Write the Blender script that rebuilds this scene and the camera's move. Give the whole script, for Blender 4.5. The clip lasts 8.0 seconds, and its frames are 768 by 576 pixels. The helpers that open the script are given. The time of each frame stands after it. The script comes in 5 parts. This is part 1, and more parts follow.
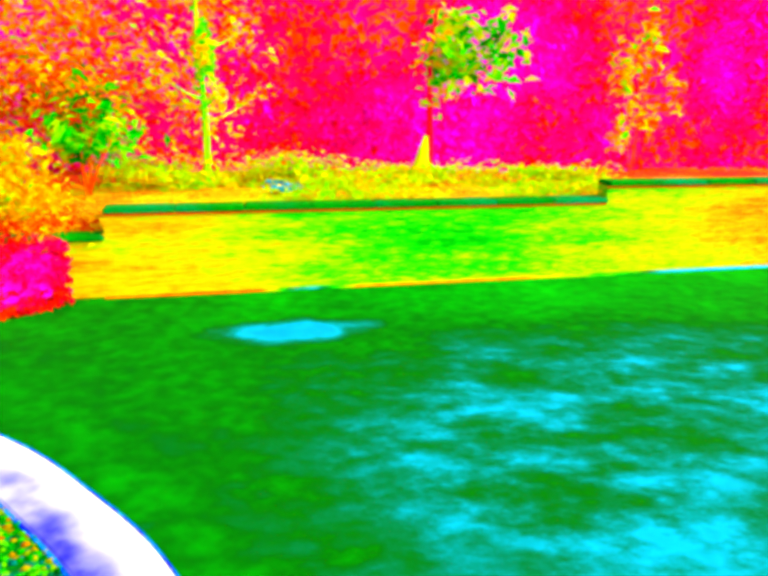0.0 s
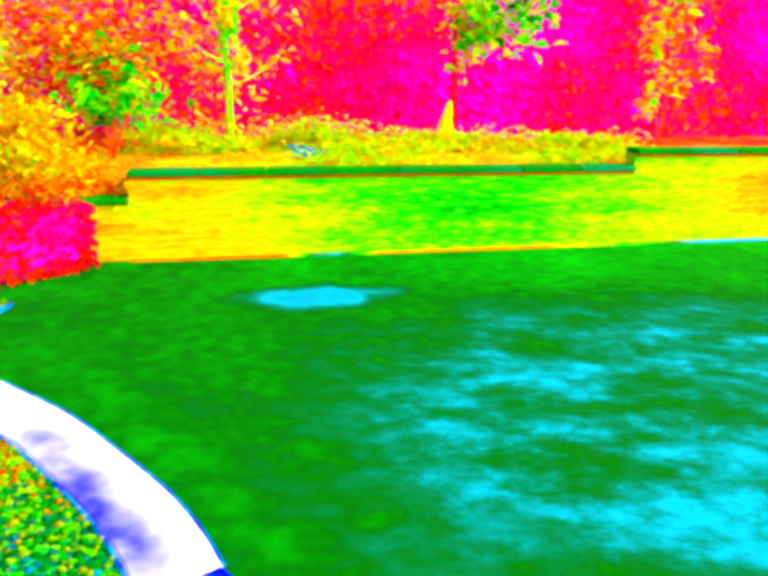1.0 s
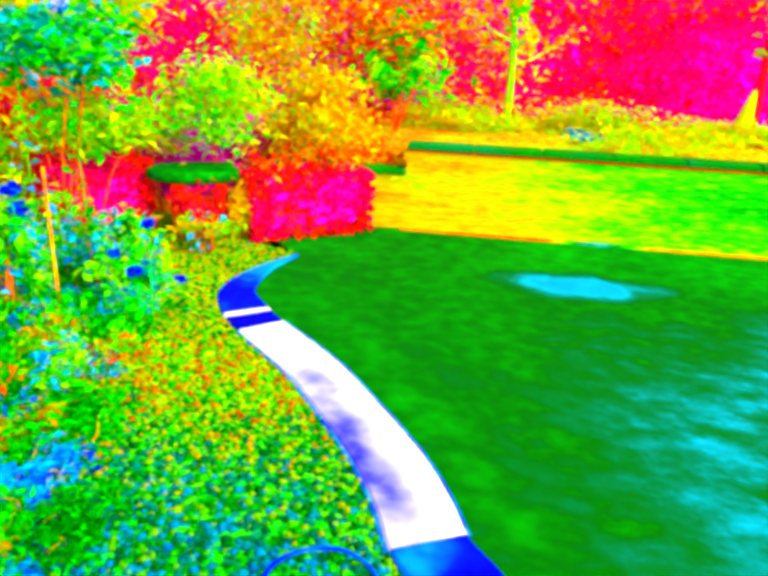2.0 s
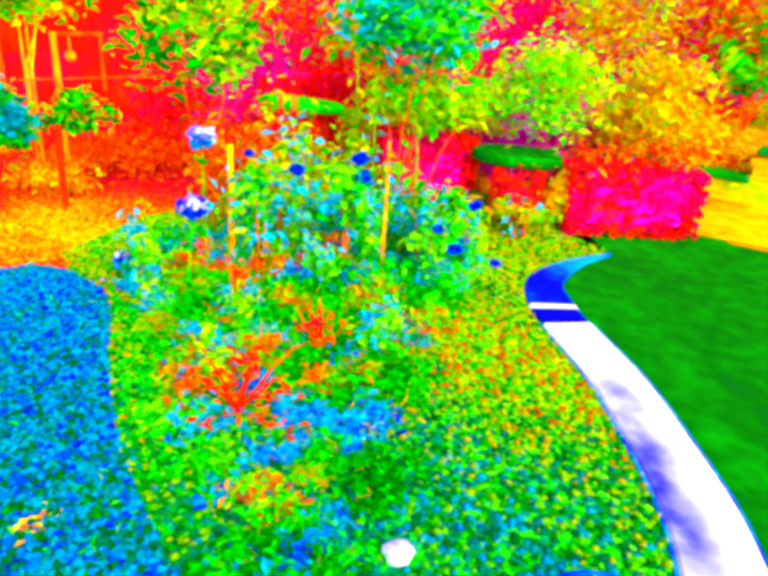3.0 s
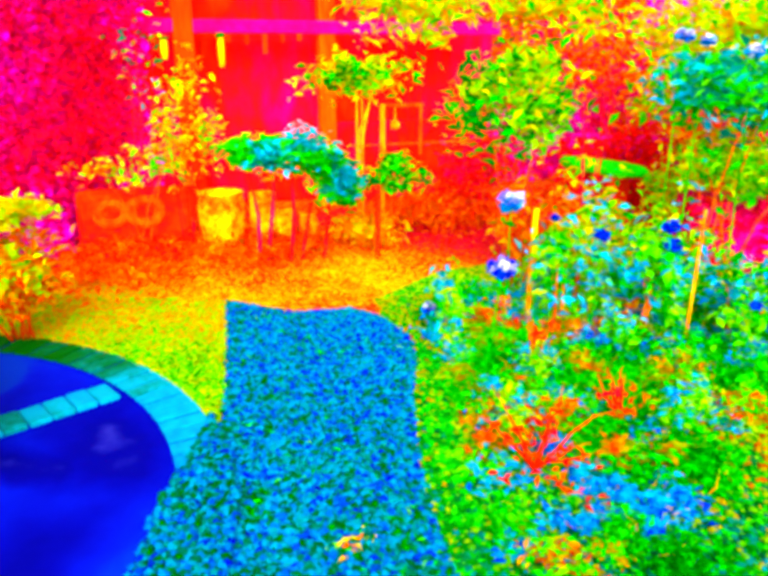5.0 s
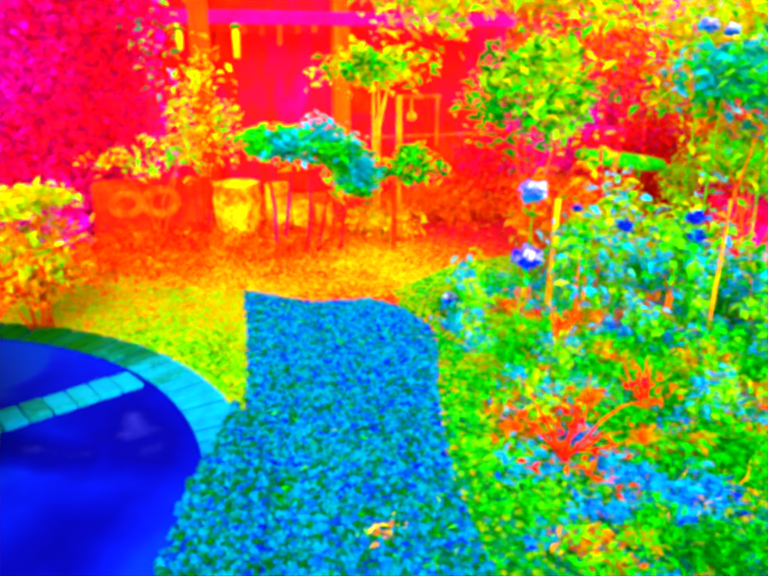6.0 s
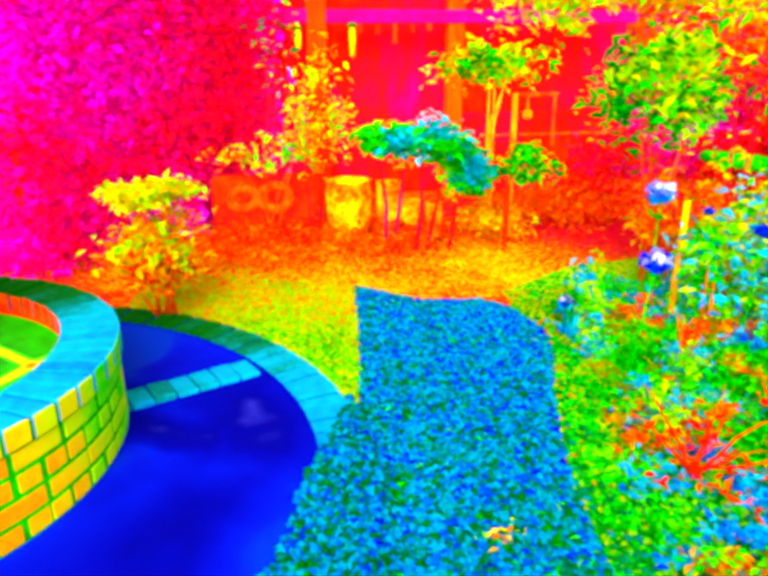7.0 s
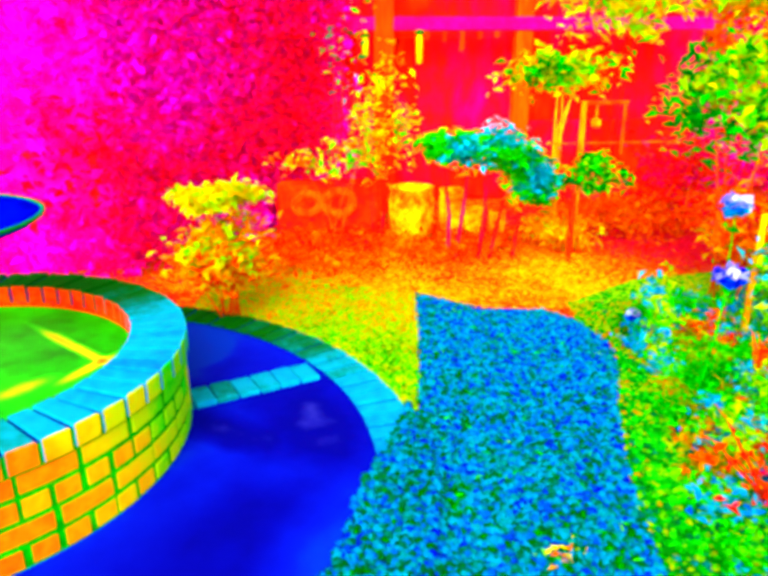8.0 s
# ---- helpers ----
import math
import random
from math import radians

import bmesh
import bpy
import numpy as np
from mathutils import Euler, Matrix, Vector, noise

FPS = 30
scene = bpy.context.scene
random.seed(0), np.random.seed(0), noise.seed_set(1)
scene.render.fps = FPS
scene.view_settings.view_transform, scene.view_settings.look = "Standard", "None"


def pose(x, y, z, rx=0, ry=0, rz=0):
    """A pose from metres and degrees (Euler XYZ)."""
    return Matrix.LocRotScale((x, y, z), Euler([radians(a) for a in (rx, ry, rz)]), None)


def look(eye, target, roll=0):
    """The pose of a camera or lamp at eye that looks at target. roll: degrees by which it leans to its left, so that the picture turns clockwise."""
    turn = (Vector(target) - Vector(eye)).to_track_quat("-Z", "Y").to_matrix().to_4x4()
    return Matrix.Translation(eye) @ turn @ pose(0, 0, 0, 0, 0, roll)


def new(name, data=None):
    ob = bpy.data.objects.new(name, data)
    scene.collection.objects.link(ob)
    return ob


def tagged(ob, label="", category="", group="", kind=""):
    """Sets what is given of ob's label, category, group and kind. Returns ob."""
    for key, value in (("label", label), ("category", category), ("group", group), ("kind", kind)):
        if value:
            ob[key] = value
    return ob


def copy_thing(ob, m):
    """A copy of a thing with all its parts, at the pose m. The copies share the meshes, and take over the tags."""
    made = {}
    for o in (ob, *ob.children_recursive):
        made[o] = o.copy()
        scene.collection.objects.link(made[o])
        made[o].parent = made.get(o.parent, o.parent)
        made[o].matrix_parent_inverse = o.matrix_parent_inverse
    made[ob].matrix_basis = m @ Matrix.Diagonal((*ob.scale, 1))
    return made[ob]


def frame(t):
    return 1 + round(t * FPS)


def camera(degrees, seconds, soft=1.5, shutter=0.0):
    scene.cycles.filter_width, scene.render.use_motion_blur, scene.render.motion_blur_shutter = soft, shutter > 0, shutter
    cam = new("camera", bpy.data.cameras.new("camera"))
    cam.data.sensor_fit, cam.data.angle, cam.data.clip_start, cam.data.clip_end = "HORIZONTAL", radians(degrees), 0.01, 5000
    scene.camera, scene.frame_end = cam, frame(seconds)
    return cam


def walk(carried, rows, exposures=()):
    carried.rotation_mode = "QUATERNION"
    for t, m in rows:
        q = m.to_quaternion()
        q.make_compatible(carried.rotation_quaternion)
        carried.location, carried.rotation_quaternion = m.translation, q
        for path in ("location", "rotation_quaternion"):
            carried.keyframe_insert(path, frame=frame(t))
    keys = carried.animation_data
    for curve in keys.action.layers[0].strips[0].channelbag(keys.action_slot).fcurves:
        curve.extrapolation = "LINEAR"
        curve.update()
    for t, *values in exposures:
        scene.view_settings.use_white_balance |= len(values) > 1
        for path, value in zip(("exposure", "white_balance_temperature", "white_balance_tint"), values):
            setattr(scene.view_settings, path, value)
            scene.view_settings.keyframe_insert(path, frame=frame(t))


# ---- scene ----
S = 0.86  # metres for one unit of the plan below
cam = camera(57.5, 8.0, soft=4.5)
PATH = [
    (0, (0.058, -0.002, 1.859), (-0.007, 2.244, 1.242), 0.84),
    (0.5, (0.046, 0.010, 1.864), (0.016, 2.232, 1.165), 0.59),
    (1, (0.017, 0.006, 1.859), (-0.105, 2.217, 1.135), 1.21),
    (1.2, (-0.014, -0.004, 1.859), (-0.244, 2.202, 1.144), 1.13),
    (2.3, (-0.185, -0.016, 1.815), (-1.312, 1.828, 0.943), 2.97),
    (2.5, (-0.232, -0.029, 1.826), (-1.501, 1.695, 0.906), 3.22),
    (3, (-0.326, -0.084, 1.876), (-1.917, 1.357, 0.969), 3.59),
    (3.5, (-0.315, -0.193, 1.921), (-2.173, 0.977, 1.142), 2.49),
    (4, (-0.357, -0.251, 1.943), (-2.353, 0.675, 1.177), 0.97),
    (4.5, (-0.354, -0.285, 1.966), (-2.422, 0.495, 1.228), 0.14),
    (5, (-0.344, -0.304, 1.952), (-2.426, 0.407, 1.184), 0.19),
    (5.2, (-0.349, -0.318, 1.939), (-2.431, 0.392, 1.171), 0.23),
    (6.3, (-0.401, -0.454, 1.900), (-2.484, 0.221, 1.103), 0.44),
    (6.5, (-0.415, -0.482, 1.896), (-2.521, 0.120, 1.101), 0.23),
    (7, (-0.448, -0.531, 1.873), (-2.609, -0.135, 1.096), -0.22),
    (7.5, (-0.471, -0.515, 1.860), (-2.641, -0.147, 1.098), -0.03),
    (8, (-0.461, -0.549, 1.874), (-2.655, -0.344, 1.118), -0.27),
]
walk(cam, [(t, look(Vector(e) * S, Vector(g) * S, r)) for t, e, g, r in PATH])

# ---- light: bright hazy day, soft low sun from behind the camera ----
SUN_EL, SUN_ROT = radians(34), radians(106)
scene.view_settings.exposure = 1.54
world = bpy.data.worlds.new("overcast_sky")
scene.world = world
world.use_nodes = True
wn, wl = world.node_tree.nodes, world.node_tree.links
sky = wn.new("ShaderNodeTexSky")
sky.sky_type, sky.sun_disc = "NISHITA", False
sky.sun_elevation, sky.sun_rotation = SUN_EL, SUN_ROT
sky.air_density, sky.dust_density = 1.0, 4.0
grey = wn.new("ShaderNodeHueSaturation")
grey.inputs["Saturation"].default_value = 0.06
wl.new(sky.outputs[0], grey.inputs["Color"])
wl.new(grey.outputs[0], wn["Background"].inputs["Color"])
wn["Background"].inputs["Strength"].default_value = 0.15
sun_data = bpy.data.lights.new("sun", "SUN")
sun_data.energy, sun_data.angle, sun_data.color = 0.6, radians(40), (1.0, 0.98, 0.95)
sun = new("sun", sun_data)
sun.matrix_world = look((0, 0, 30), (-30 * math.sin(SUN_ROT) / math.tan(SUN_EL), -30 * math.cos(SUN_ROT) / math.tan(SUN_EL), 0))

# ---- colours: tones as heat-map hues, dark magenta to bright white ----
HUES = [(0.00, (1.0, 0.04, 0.98)), (0.06, (1.0, 0.04, 0.62)), (0.12, (1.0, 0.04, 0.32)), (0.18, (1.0, 0.10, 0.02)),
        (0.27, (1.0, 0.40, 0.0)), (0.37, (1.0, 0.84, 0.0)), (0.44, (0.75, 1.0, 0.0)), (0.50, (0.10, 0.98, 0.0)),
        (0.55, (0.0, 0.74, 0.0)), (0.60, (0.0, 0.47, 0.01)), (0.65, (0.0, 0.54, 0.36)), (0.71, (0.0, 0.84, 1.0)),
        (0.77, (0.0, 0.62, 1.0)), (0.84, (0.0, 0.12, 1.0)), (0.90, (0.0, 0.0, 0.66)), (0.94, (0.45, 0.45, 1.0)), (1.0, (1.0, 1.0, 1.0))]
GAIN, FLAT = 0.9, 0.68


def hue(v, gain=GAIN):
    """Linear base colour of tone v, 0 dark to 1 bright."""
    v = min(max(v, 0.0), 1.0)
    for (a, ca), (b, cb) in zip(HUES, HUES[1:]):
        if v <= b:
            f = (v - a) / (b - a)
            c = [x + (y - x) * f for x, y in zip(ca, cb)]
            break
    return tuple(gain * x ** 2.2 for x in c) + (1.0,)


def fill_ramp(ramp, lo, hi, gain, n=13):
    els = ramp.color_ramp.elements
    while len(els) > 1:
        els.remove(els[-1])
    els[0].position, els[0].color = 0.0, hue(lo, gain)
    for i in range(1, n):
        e = els.new(i / (n - 1))
        e.color = hue(lo + (hi - lo) * i / (n - 1), gain)


def math_node(n, l, op, a, b):
    m = n.new("ShaderNodeMath")
    m.operation = op
    for i, v in enumerate((a, b)):
        if isinstance(v, (int, float)):
            m.inputs[i].default_value = v
        else:
            l.new(v, m.inputs[i])
    return m.outputs[0]


def surface(name, lo, hi, coarse=2.0, fine=14.0, mix=0.5, own=0.0, stretch=(1, 1, 1), bump=0.15, leaf=False, cells=0.0, rough=0.9, gloss=0.02, spread=0.2, gain=GAIN, extra=None):
    """Node material whose tone runs from lo to hi by coarse and fine grain, and by each piece's own random tone (own)."""
    m = bpy.data.materials.new(name)
    m.use_nodes = True
    n, l = m.node_tree.nodes, m.node_tree.links
    n.clear()
    out = n.new("ShaderNodeOutputMaterial")
    pos = n.new("ShaderNodeNewGeometry").outputs["Position"]
    mp = n.new("ShaderNodeMapping")
    mp.inputs["Scale"].default_value = [k / S for k in stretch]
    l.new(pos, mp.inputs["Vector"])
    big = n.new("ShaderNodeTexNoise")
    big.inputs["Scale"].default_value, big.inputs["Detail"].default_value = coarse, 3.0
    small = n.new("ShaderNodeTexNoise")
    small.inputs["Scale"].default_value, small.inputs["Detail"].default_value = fine, 4.0
    l.new(mp.outputs[0], big.inputs["Vector"])
    l.new(mp.outputs[0], small.inputs["Vector"])
    grain = small.outputs["Fac"]
    if cells:
        vor = n.new("ShaderNodeTexVoronoi")
        vor.inputs["Scale"].default_value = cells
        l.new(mp.outputs[0], vor.inputs["Vector"])
        sep = n.new("ShaderNodeSeparateColor")
        l.new(vor.outputs["Color"], sep.inputs[0])
        grain = math_node(n, l, "ADD", math_node(n, l, "MULTIPLY", sep.outputs[0], 0.55), 0.225)
    tone = math_node(n, l, "ADD", math_node(n, l, "MULTIPLY", big.outputs["Fac"], 1 - mix), math_node(n, l, "MULTIPLY", grain, mix))
    rng = n.new("ShaderNodeMapRange")
    rng.inputs["From Min"].default_value, rng.inputs["From Max"].default_value = 0.5 - spread, 0.5 + spread
    l.new(tone, rng.inputs["Value"])
    val = rng.outputs[0]
    if own:
        src = n.new("ShaderNodeNewGeometry").outputs["Random Per Island"] if leaf else n.new("ShaderNodeObjectInfo").outputs["Random"]
        val = math_node(n, l, "ADD", math_node(n, l, "MULTIPLY", val, 1 - own), math_node(n, l, "MULTIPLY", src, own))
    if extra:
        val = extra(n, l, val)
    ramp = n.new("ShaderNodeValToRGB")
    fill_ramp(ramp, lo, hi, gain)
    l.new(val, ramp.inputs["Fac"])
    if leaf:
        a, b, mx = n.new("ShaderNodeBsdfDiffuse"), n.new("ShaderNodeBsdfTranslucent"), n.new("ShaderNodeMixShader")
        l.new(ramp.outputs[0], a.inputs["Color"])
        l.new(ramp.outputs[0], b.inputs["Color"])
        mx.inputs[0].default_value = 0.4
        l.new(a.outputs[0], mx.inputs[1])
        l.new(b.outputs[0], mx.inputs[2])
        l.new(mx.outputs[0], out.inputs[0])
    else:
        p = n.new("ShaderNodeBsdfPrincipled")
        p.inputs["Roughness"].default_value = rough
        p.inputs["Specular IOR Level"].default_value = gloss
        l.new(ramp.outputs[0], p.inputs["Base Color"])
        if bump:
            bn = n.new("ShaderNodeBump")
            bn.inputs["Strength"].default_value, bn.inputs["Distance"].default_value = bump, 0.01
            l.new(small.outputs["Fac"], bn.inputs["Height"])
            l.new(bn.outputs[0], p.inputs["Normal"])
        l.new(p.outputs[0], out.inputs[0])
    return m


def spot(n, l, x, y, rx, ry, turn=0.0, wobble=0.5, edge=0.1):
    """1 inside an ellipse on the ground, 0 outside, with a ragged edge."""
    g = n.new("ShaderNodeNewGeometry").outputs["Position"]
    nz = n.new("ShaderNodeTexNoise")
    nz.inputs["Scale"].default_value, nz.inputs["Detail"].default_value = 4.0, 4.0
    l.new(g, nz.inputs["Vector"])
    mp = n.new("ShaderNodeMapping")
    mp.vector_type = "TEXTURE"
    mp.inputs["Location"].default_value = (x * S, y * S, 0)
    mp.inputs["Rotation"].default_value = (0, 0, radians(turn))
    mp.inputs["Scale"].default_value = (rx * S, ry * S, 1000)
    l.new(g, mp.inputs["Vector"])
    ln = n.new("ShaderNodeVectorMath")
    ln.operation = "LENGTH"
    l.new(mp.outputs[0], ln.inputs[0])
    d = math_node(n, l, "ADD", ln.outputs["Value"], math_node(n, l, "MULTIPLY", math_node(n, l, "SUBTRACT", nz.outputs["Fac"], 0.5), wobble * 2))
    r = n.new("ShaderNodeMapRange")
    r.inputs["From Min"].default_value, r.inputs["From Max"].default_value = 1.0 + edge, 1.0 - edge
    l.new(d, r.inputs["Value"])
    return r.outputs[0]


def lawn_patches(n, l, val):
    """Dry pale patches and streaks worn into the lawn, brighter green by the wall and the slabs."""
    nz = n.new("ShaderNodeTexNoise")
    nz.inputs["Scale"].default_value, nz.inputs["Detail"].default_value, nz.inputs["Roughness"].default_value = 1.7, 9.0, 0.68
    mp = n.new("ShaderNodeMapping")
    mp.inputs["Rotation"].default_value = (0, 0, radians(-20))
    mp.inputs["Scale"].default_value = (0.8, 1.4, 1)
    l.new(n.new("ShaderNodeNewGeometry").outputs["Position"], mp.inputs["Vector"])
    l.new(mp.outputs[0], nz.inputs["Vector"])
    r = n.new("ShaderNodeMapRange")
    r.inputs["From Min"].default_value, r.inputs["From Max"].default_value = 0.37, 0.61
    l.new(nz.outputs["Fac"], r.inputs["Value"])
    dry = math_node(n, l, "MULTIPLY", r.outputs[0], spot(n, l, 1.78, 3.60, 2.3, 1.9, 15, 0.35, 0.35))
    one = spot(n, l, -0.82, 5.38, 0.62, 0.30, 14, 0.5, 0.5)
    edge_green = spot(n, l, 3.2, 7.3, 5.5, 0.95, 15, 0.3, 0.4)
    val0 = val
    val = math_node(n, l, "ADD", math_node(n, l, "MULTIPLY", val, 0.32), 0.125)
    val = math_node(n, l, "ADD", val, math_node(n, l, "MULTIPLY", dry, 0.52))
    edge_green = math_node(n, l, "MAXIMUM", edge_green, spot(n, l, -0.9, 2.72, 1.3, 0.15, -43, 0.4, 0.6))
    val = math_node(n, l, "SUBTRACT", val, math_node(n, l, "MULTIPLY", edge_green, 0.12))
    return math_node(n, l, "MAXIMUM", val, math_node(n, l, "MULTIPLY", one, math_node(n, l, "ADD", math_node(n, l, "MULTIPLY", val0, 0.30), 0.80)))


# Where the leaf litter turns yellow-green.
YELLOWED = ((-6.7, 1.7, 0.9, 0.7, 0, 0.26), (-7.2, 2.6, 1.2, 1.1, 0, -0.3), (-5.5, 2.0, 1.0, 0.8, 0, 0.28), (-6.2, -0.4, 1.2, 0.7, 70, 0.34), (0.0, 8.2, 6.0, 1.2, 15, 0.4))
LAWN = surface("mown_lawn", 0.53, 0.745, 1.1, 7.0, 0.5, bump=0.3, gain=0.55, extra=lawn_patches)


def tone_zones(*zones):
    """Tone kept to a share k0 of its own, plus an amount in each zone (x, y, rx, ry, turn, amount)."""
    def tint(n, l, val):
        val = math_node(n, l, "MULTIPLY", val, zones[0])
        for x, y, rx, ry, turned_by, amount in zones[1:]:
            val = math_node(n, l, "ADD", val, math_node(n, l, "MULTIPLY", spot(n, l, x, y, rx, ry, turned_by, 0.3, 0.6), amount))
        return val
    return tint


LITTER = surface("leaf_litter", 0.13, 0.46, 1.1, 26.0, 0.5, cells=34.0, gain=FLAT, spread=0.16, extra=tone_zones(0.62, *YELLOWED))
MULCH = surface("bark_mulch", 0.39, 0.69, 0.9, 40.0, 0.7, cells=36.0, bump=0.3, spread=0.17, gain=0.58, extra=tone_zones(0.64, (-1.35, 1.3, 1.5, 1.1, 0, 0.36), (-2.2, 2.5, 0.9, 0.6, 35, 0.05)))
VERGE = surface("thin_grass_verge", 0.26, 0.58, 1.4, 60.0, 0.6, cells=45.0, gain=FLAT, extra=tone_zones(0.66, (-4.25, -0.35, 0.95, 0.55, 20, 0.30)))
STRIP = surface("green_grass_strip", 0.46, 0.66, 2.2, 40.0, 0.4, cells=26.0, gain=FLAT)
GRAVEL = surface("pale_gravel", 0.60, 0.90, 3.4, 30.0, 0.5, cells=24.0, bump=0.2, gain=0.54)
PEBBLE = surface("pebbles", 0.55, 0.89, 4.2, 14.0, 0.35, own=0.72, leaf=True, gain=0.64, spread=0.15, extra=tone_zones(1.0, (-2.4, 0.1, 1.4, 0.9, 0, -0.07), (-4.9, 0.9, 0.8, 0.5, 0, 0.08)))
PETAL_BITS = surface("litter_bits", 0.25, 0.88, 3.0, 9.0, 0.3, own=0.78, leaf=True, gain=0.56, extra=tone_zones(0.66, (-1.35, 1.3, 1.5, 1.0, 0, 0.25), (-2.1, 2.75, 1.1, 0.5, 35, -0.14)))
BLADES = surface("grass_blades", 0.22, 0.64, 2.0, 9.0, 0.4, own=0.7, leaf=True, gain=0.85, extra=tone_zones(0.78, (-4.25, -0.35, 0.95, 0.55, 20, 0.24)))
FALLEN = surface("fallen_leaves", 0.13, 0.46, 1.5, 9.0, 0.4, own=0.6, leaf=True, gain=0.8, extra=tone_zones(0.68, *YELLOWED))


# Pale spots paint the sky's reflection on the smooth paving.
def paving_sheen(n, l, val):
    a = spot(n, l, -3.82, -0.62, 0.36, 0.22, 10, 0.6, 0.9)
    b = spot(n, l, -3.72, -1.04, 0.30, 0.10, 60, 0.8, 0.9)
    val = tone_zones(0.5, (-4.75, -1.38, 0.34, 0.16, 0, -0.45), (-5.0, -1.45, 0.35, 0.3, 0, -0.3), (-2.75, -1.0, 0.6, 0.35, -20, 0.32), (-2.75, -0.55, 0.45, 0.2, -30, -0.35))(n, l, val)
    return math_node(n, l, "ADD", val, math_node(n, l, "MULTIPLY", math_node(n, l, "MAXIMUM", a, b), 0.64))


PAVING = surface("smooth_concrete", 0.82, 0.93, 0.8, 5.0, 0.3, bump=0.05, gain=0.50, extra=paving_sheen)
SLAB_WHITE = surface("white_slab", 0.88, 1.0, 2.6, 12.0, 0.25, bump=0.05, spread=0.3, gain=FLAT * 1.2, extra=lambda n, l, v: math_node(n, l, "SUBTRACT", 1.0, math_node(n, l, "MULTIPLY", math_node(n, l, "MULTIPLY", v, 1.1), spot(n, l, -1.39, 2.53, 0.80, 0.11, -43, 0.6, 0.7))))
SLAB_BLUE = surface("blue_slab", 0.76, 0.90, 1.6, 8.0, 0.3, bump=0.05, gain=FLAT, extra=tone_zones(0.95, (-0.80, 1.85, 0.12, 0.5, 10, -0.4), (-0.46, 1.72, 0.2, 0.6, 10, 0.4), (-3.2, 4.5, 0.3, 0.4, 0, -0.4), (-2.95, 3.9, 0.3, 0.2, 30, 0.3)))
EDGE_BLUE = surface("edge_joint", 0.72, 0.86, 3.0, 12.0, gain=FLAT)
SLAB_EDGE = surface("slab_joint", 0.88, 0.91, 3.0, 12.0)
# Coping tops carry the sunlit tone of the brick in their colour.
COPING = surface("coping_brick", 0.60, 0.83, 1.3, 18.0, 0.3, own=0.25, bump=0.1, gain=0.52, extra=tone_zones(0.75, (-5.75, -1.7, 0.85, 1.5, 0, -0.5), (-4.78, -2.3, 0.62, 1.3, 0, -0.3), (-2.6, -0.6, 2.1, 1.0, 0, 0.18), (-3.95, -0.25, 0.6, 0.4, 0, 0.12)))
# The zone paints the brighter light on the pool wall's right side.
POOL_BRICK = surface("pool_brick", 0.20, 0.50, 1.5, 25.0, 0.3, own=0.45, bump=0.3, gain=0.8, extra=tone_zones(0.58, (-3.80, -1.22, 0.74, 0.45, 0, 0.62)))
MORTAR = surface("mortar", 0.52, 0.60, 3.0, 30.0)
COPING_JOINT = surface("coping_joint", 0.87, 0.91, 3.0, 30.0, gain=0.45)
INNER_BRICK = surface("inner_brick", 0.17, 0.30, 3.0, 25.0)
POOL_WATER = surface("still_pool_water", 0.26, 0.595, 1.9, 7.0, 0.3, rough=0.35, gloss=0.02, bump=0.02, spread=0.15, gain=0.85, extra=tone_zones(0.30, (-3.7, -2.5, 3.0, 3.0, 0, 0.70), (-4.02, -1.88, 0.34, 0.03, 45, -0.55), (-3.74, -1.70, 0.16, 0.035, -30, -0.55), (-3.52, -1.96, 0.14, 0.05, -40, -0.35)))
WALL_BRICK = surface("garden_wall_brick", 0.30, 0.55, 1.6, 16.0, 0.55, own=0.05, stretch=(0.4, 0.4, 3.2), spread=0.14, gain=0.62, extra=tone_zones(0.62, (0.3, 7.0, 1.75, 3.0, 0, 0.40), (-2.4, 6.3, 1.0, 3.0, 0, -0.03), (2.6, 7.6, 1.2, 3.0, 0, 0.10), (4.4, 8.1, 0.8, 3.0, 0, -0.10)))
WALL_MORTAR = surface("garden_wall_mortar", 0.32, 0.55, 1.6, 16.0, 0.55, stretch=(0.4, 0.4, 3.2), spread=0.14, gain=0.62, extra=tone_zones(0.62, (0.3, 7.0, 1.75, 3.0, 0, 0.40), (-2.4, 6.3, 1.0, 3.0, 0, -0.03), (2.6, 7.6, 1.2, 3.0, 0, 0.10), (4.4, 8.1, 0.8, 3.0, 0, -0.10)))
WALL_CAP = surface("wall_coping_stone", 0.56, 0.66, 1.5, 22.0, 0.4, own=0.3)
# Boarding and lintel hold the building's shade in their colour.
HOUSE_SHADED = surface("shaded_boarding", 0.09, 0.22, 0.9, 6.0, 0.35, stretch=(1, 1, 0.5), spread=0.16)
HOUSE_POST_PALE = surface("pale_timber_post", 0.19, 0.33, 0.9, 9.0, 0.3, stretch=(2, 2, 0.5))
HOUSE_POST = surface("timber_post", 0.17, 0.25, 1.0, 9.0, 0.4, stretch=(3, 3, 0.4))
HOUSE_TRIM = surface("shaded_lintel", 0.06, 0.13, 1.0, 9.0)
POT = surface("stone_pot", 0.22, 0.42, 5.0, 18.0, 0.4, spread=0.14, gain=0.8)
BARK_YELLOW = surface("pale_bark", 0.24, 0.42, 2.0, 18.0, 0.5, stretch=(1, 1, 0.3))
BARK_GREEN = surface("green_bark", 0.36, 0.56, 2.0, 12.0, 0.4, stretch=(1, 1, 0.3))
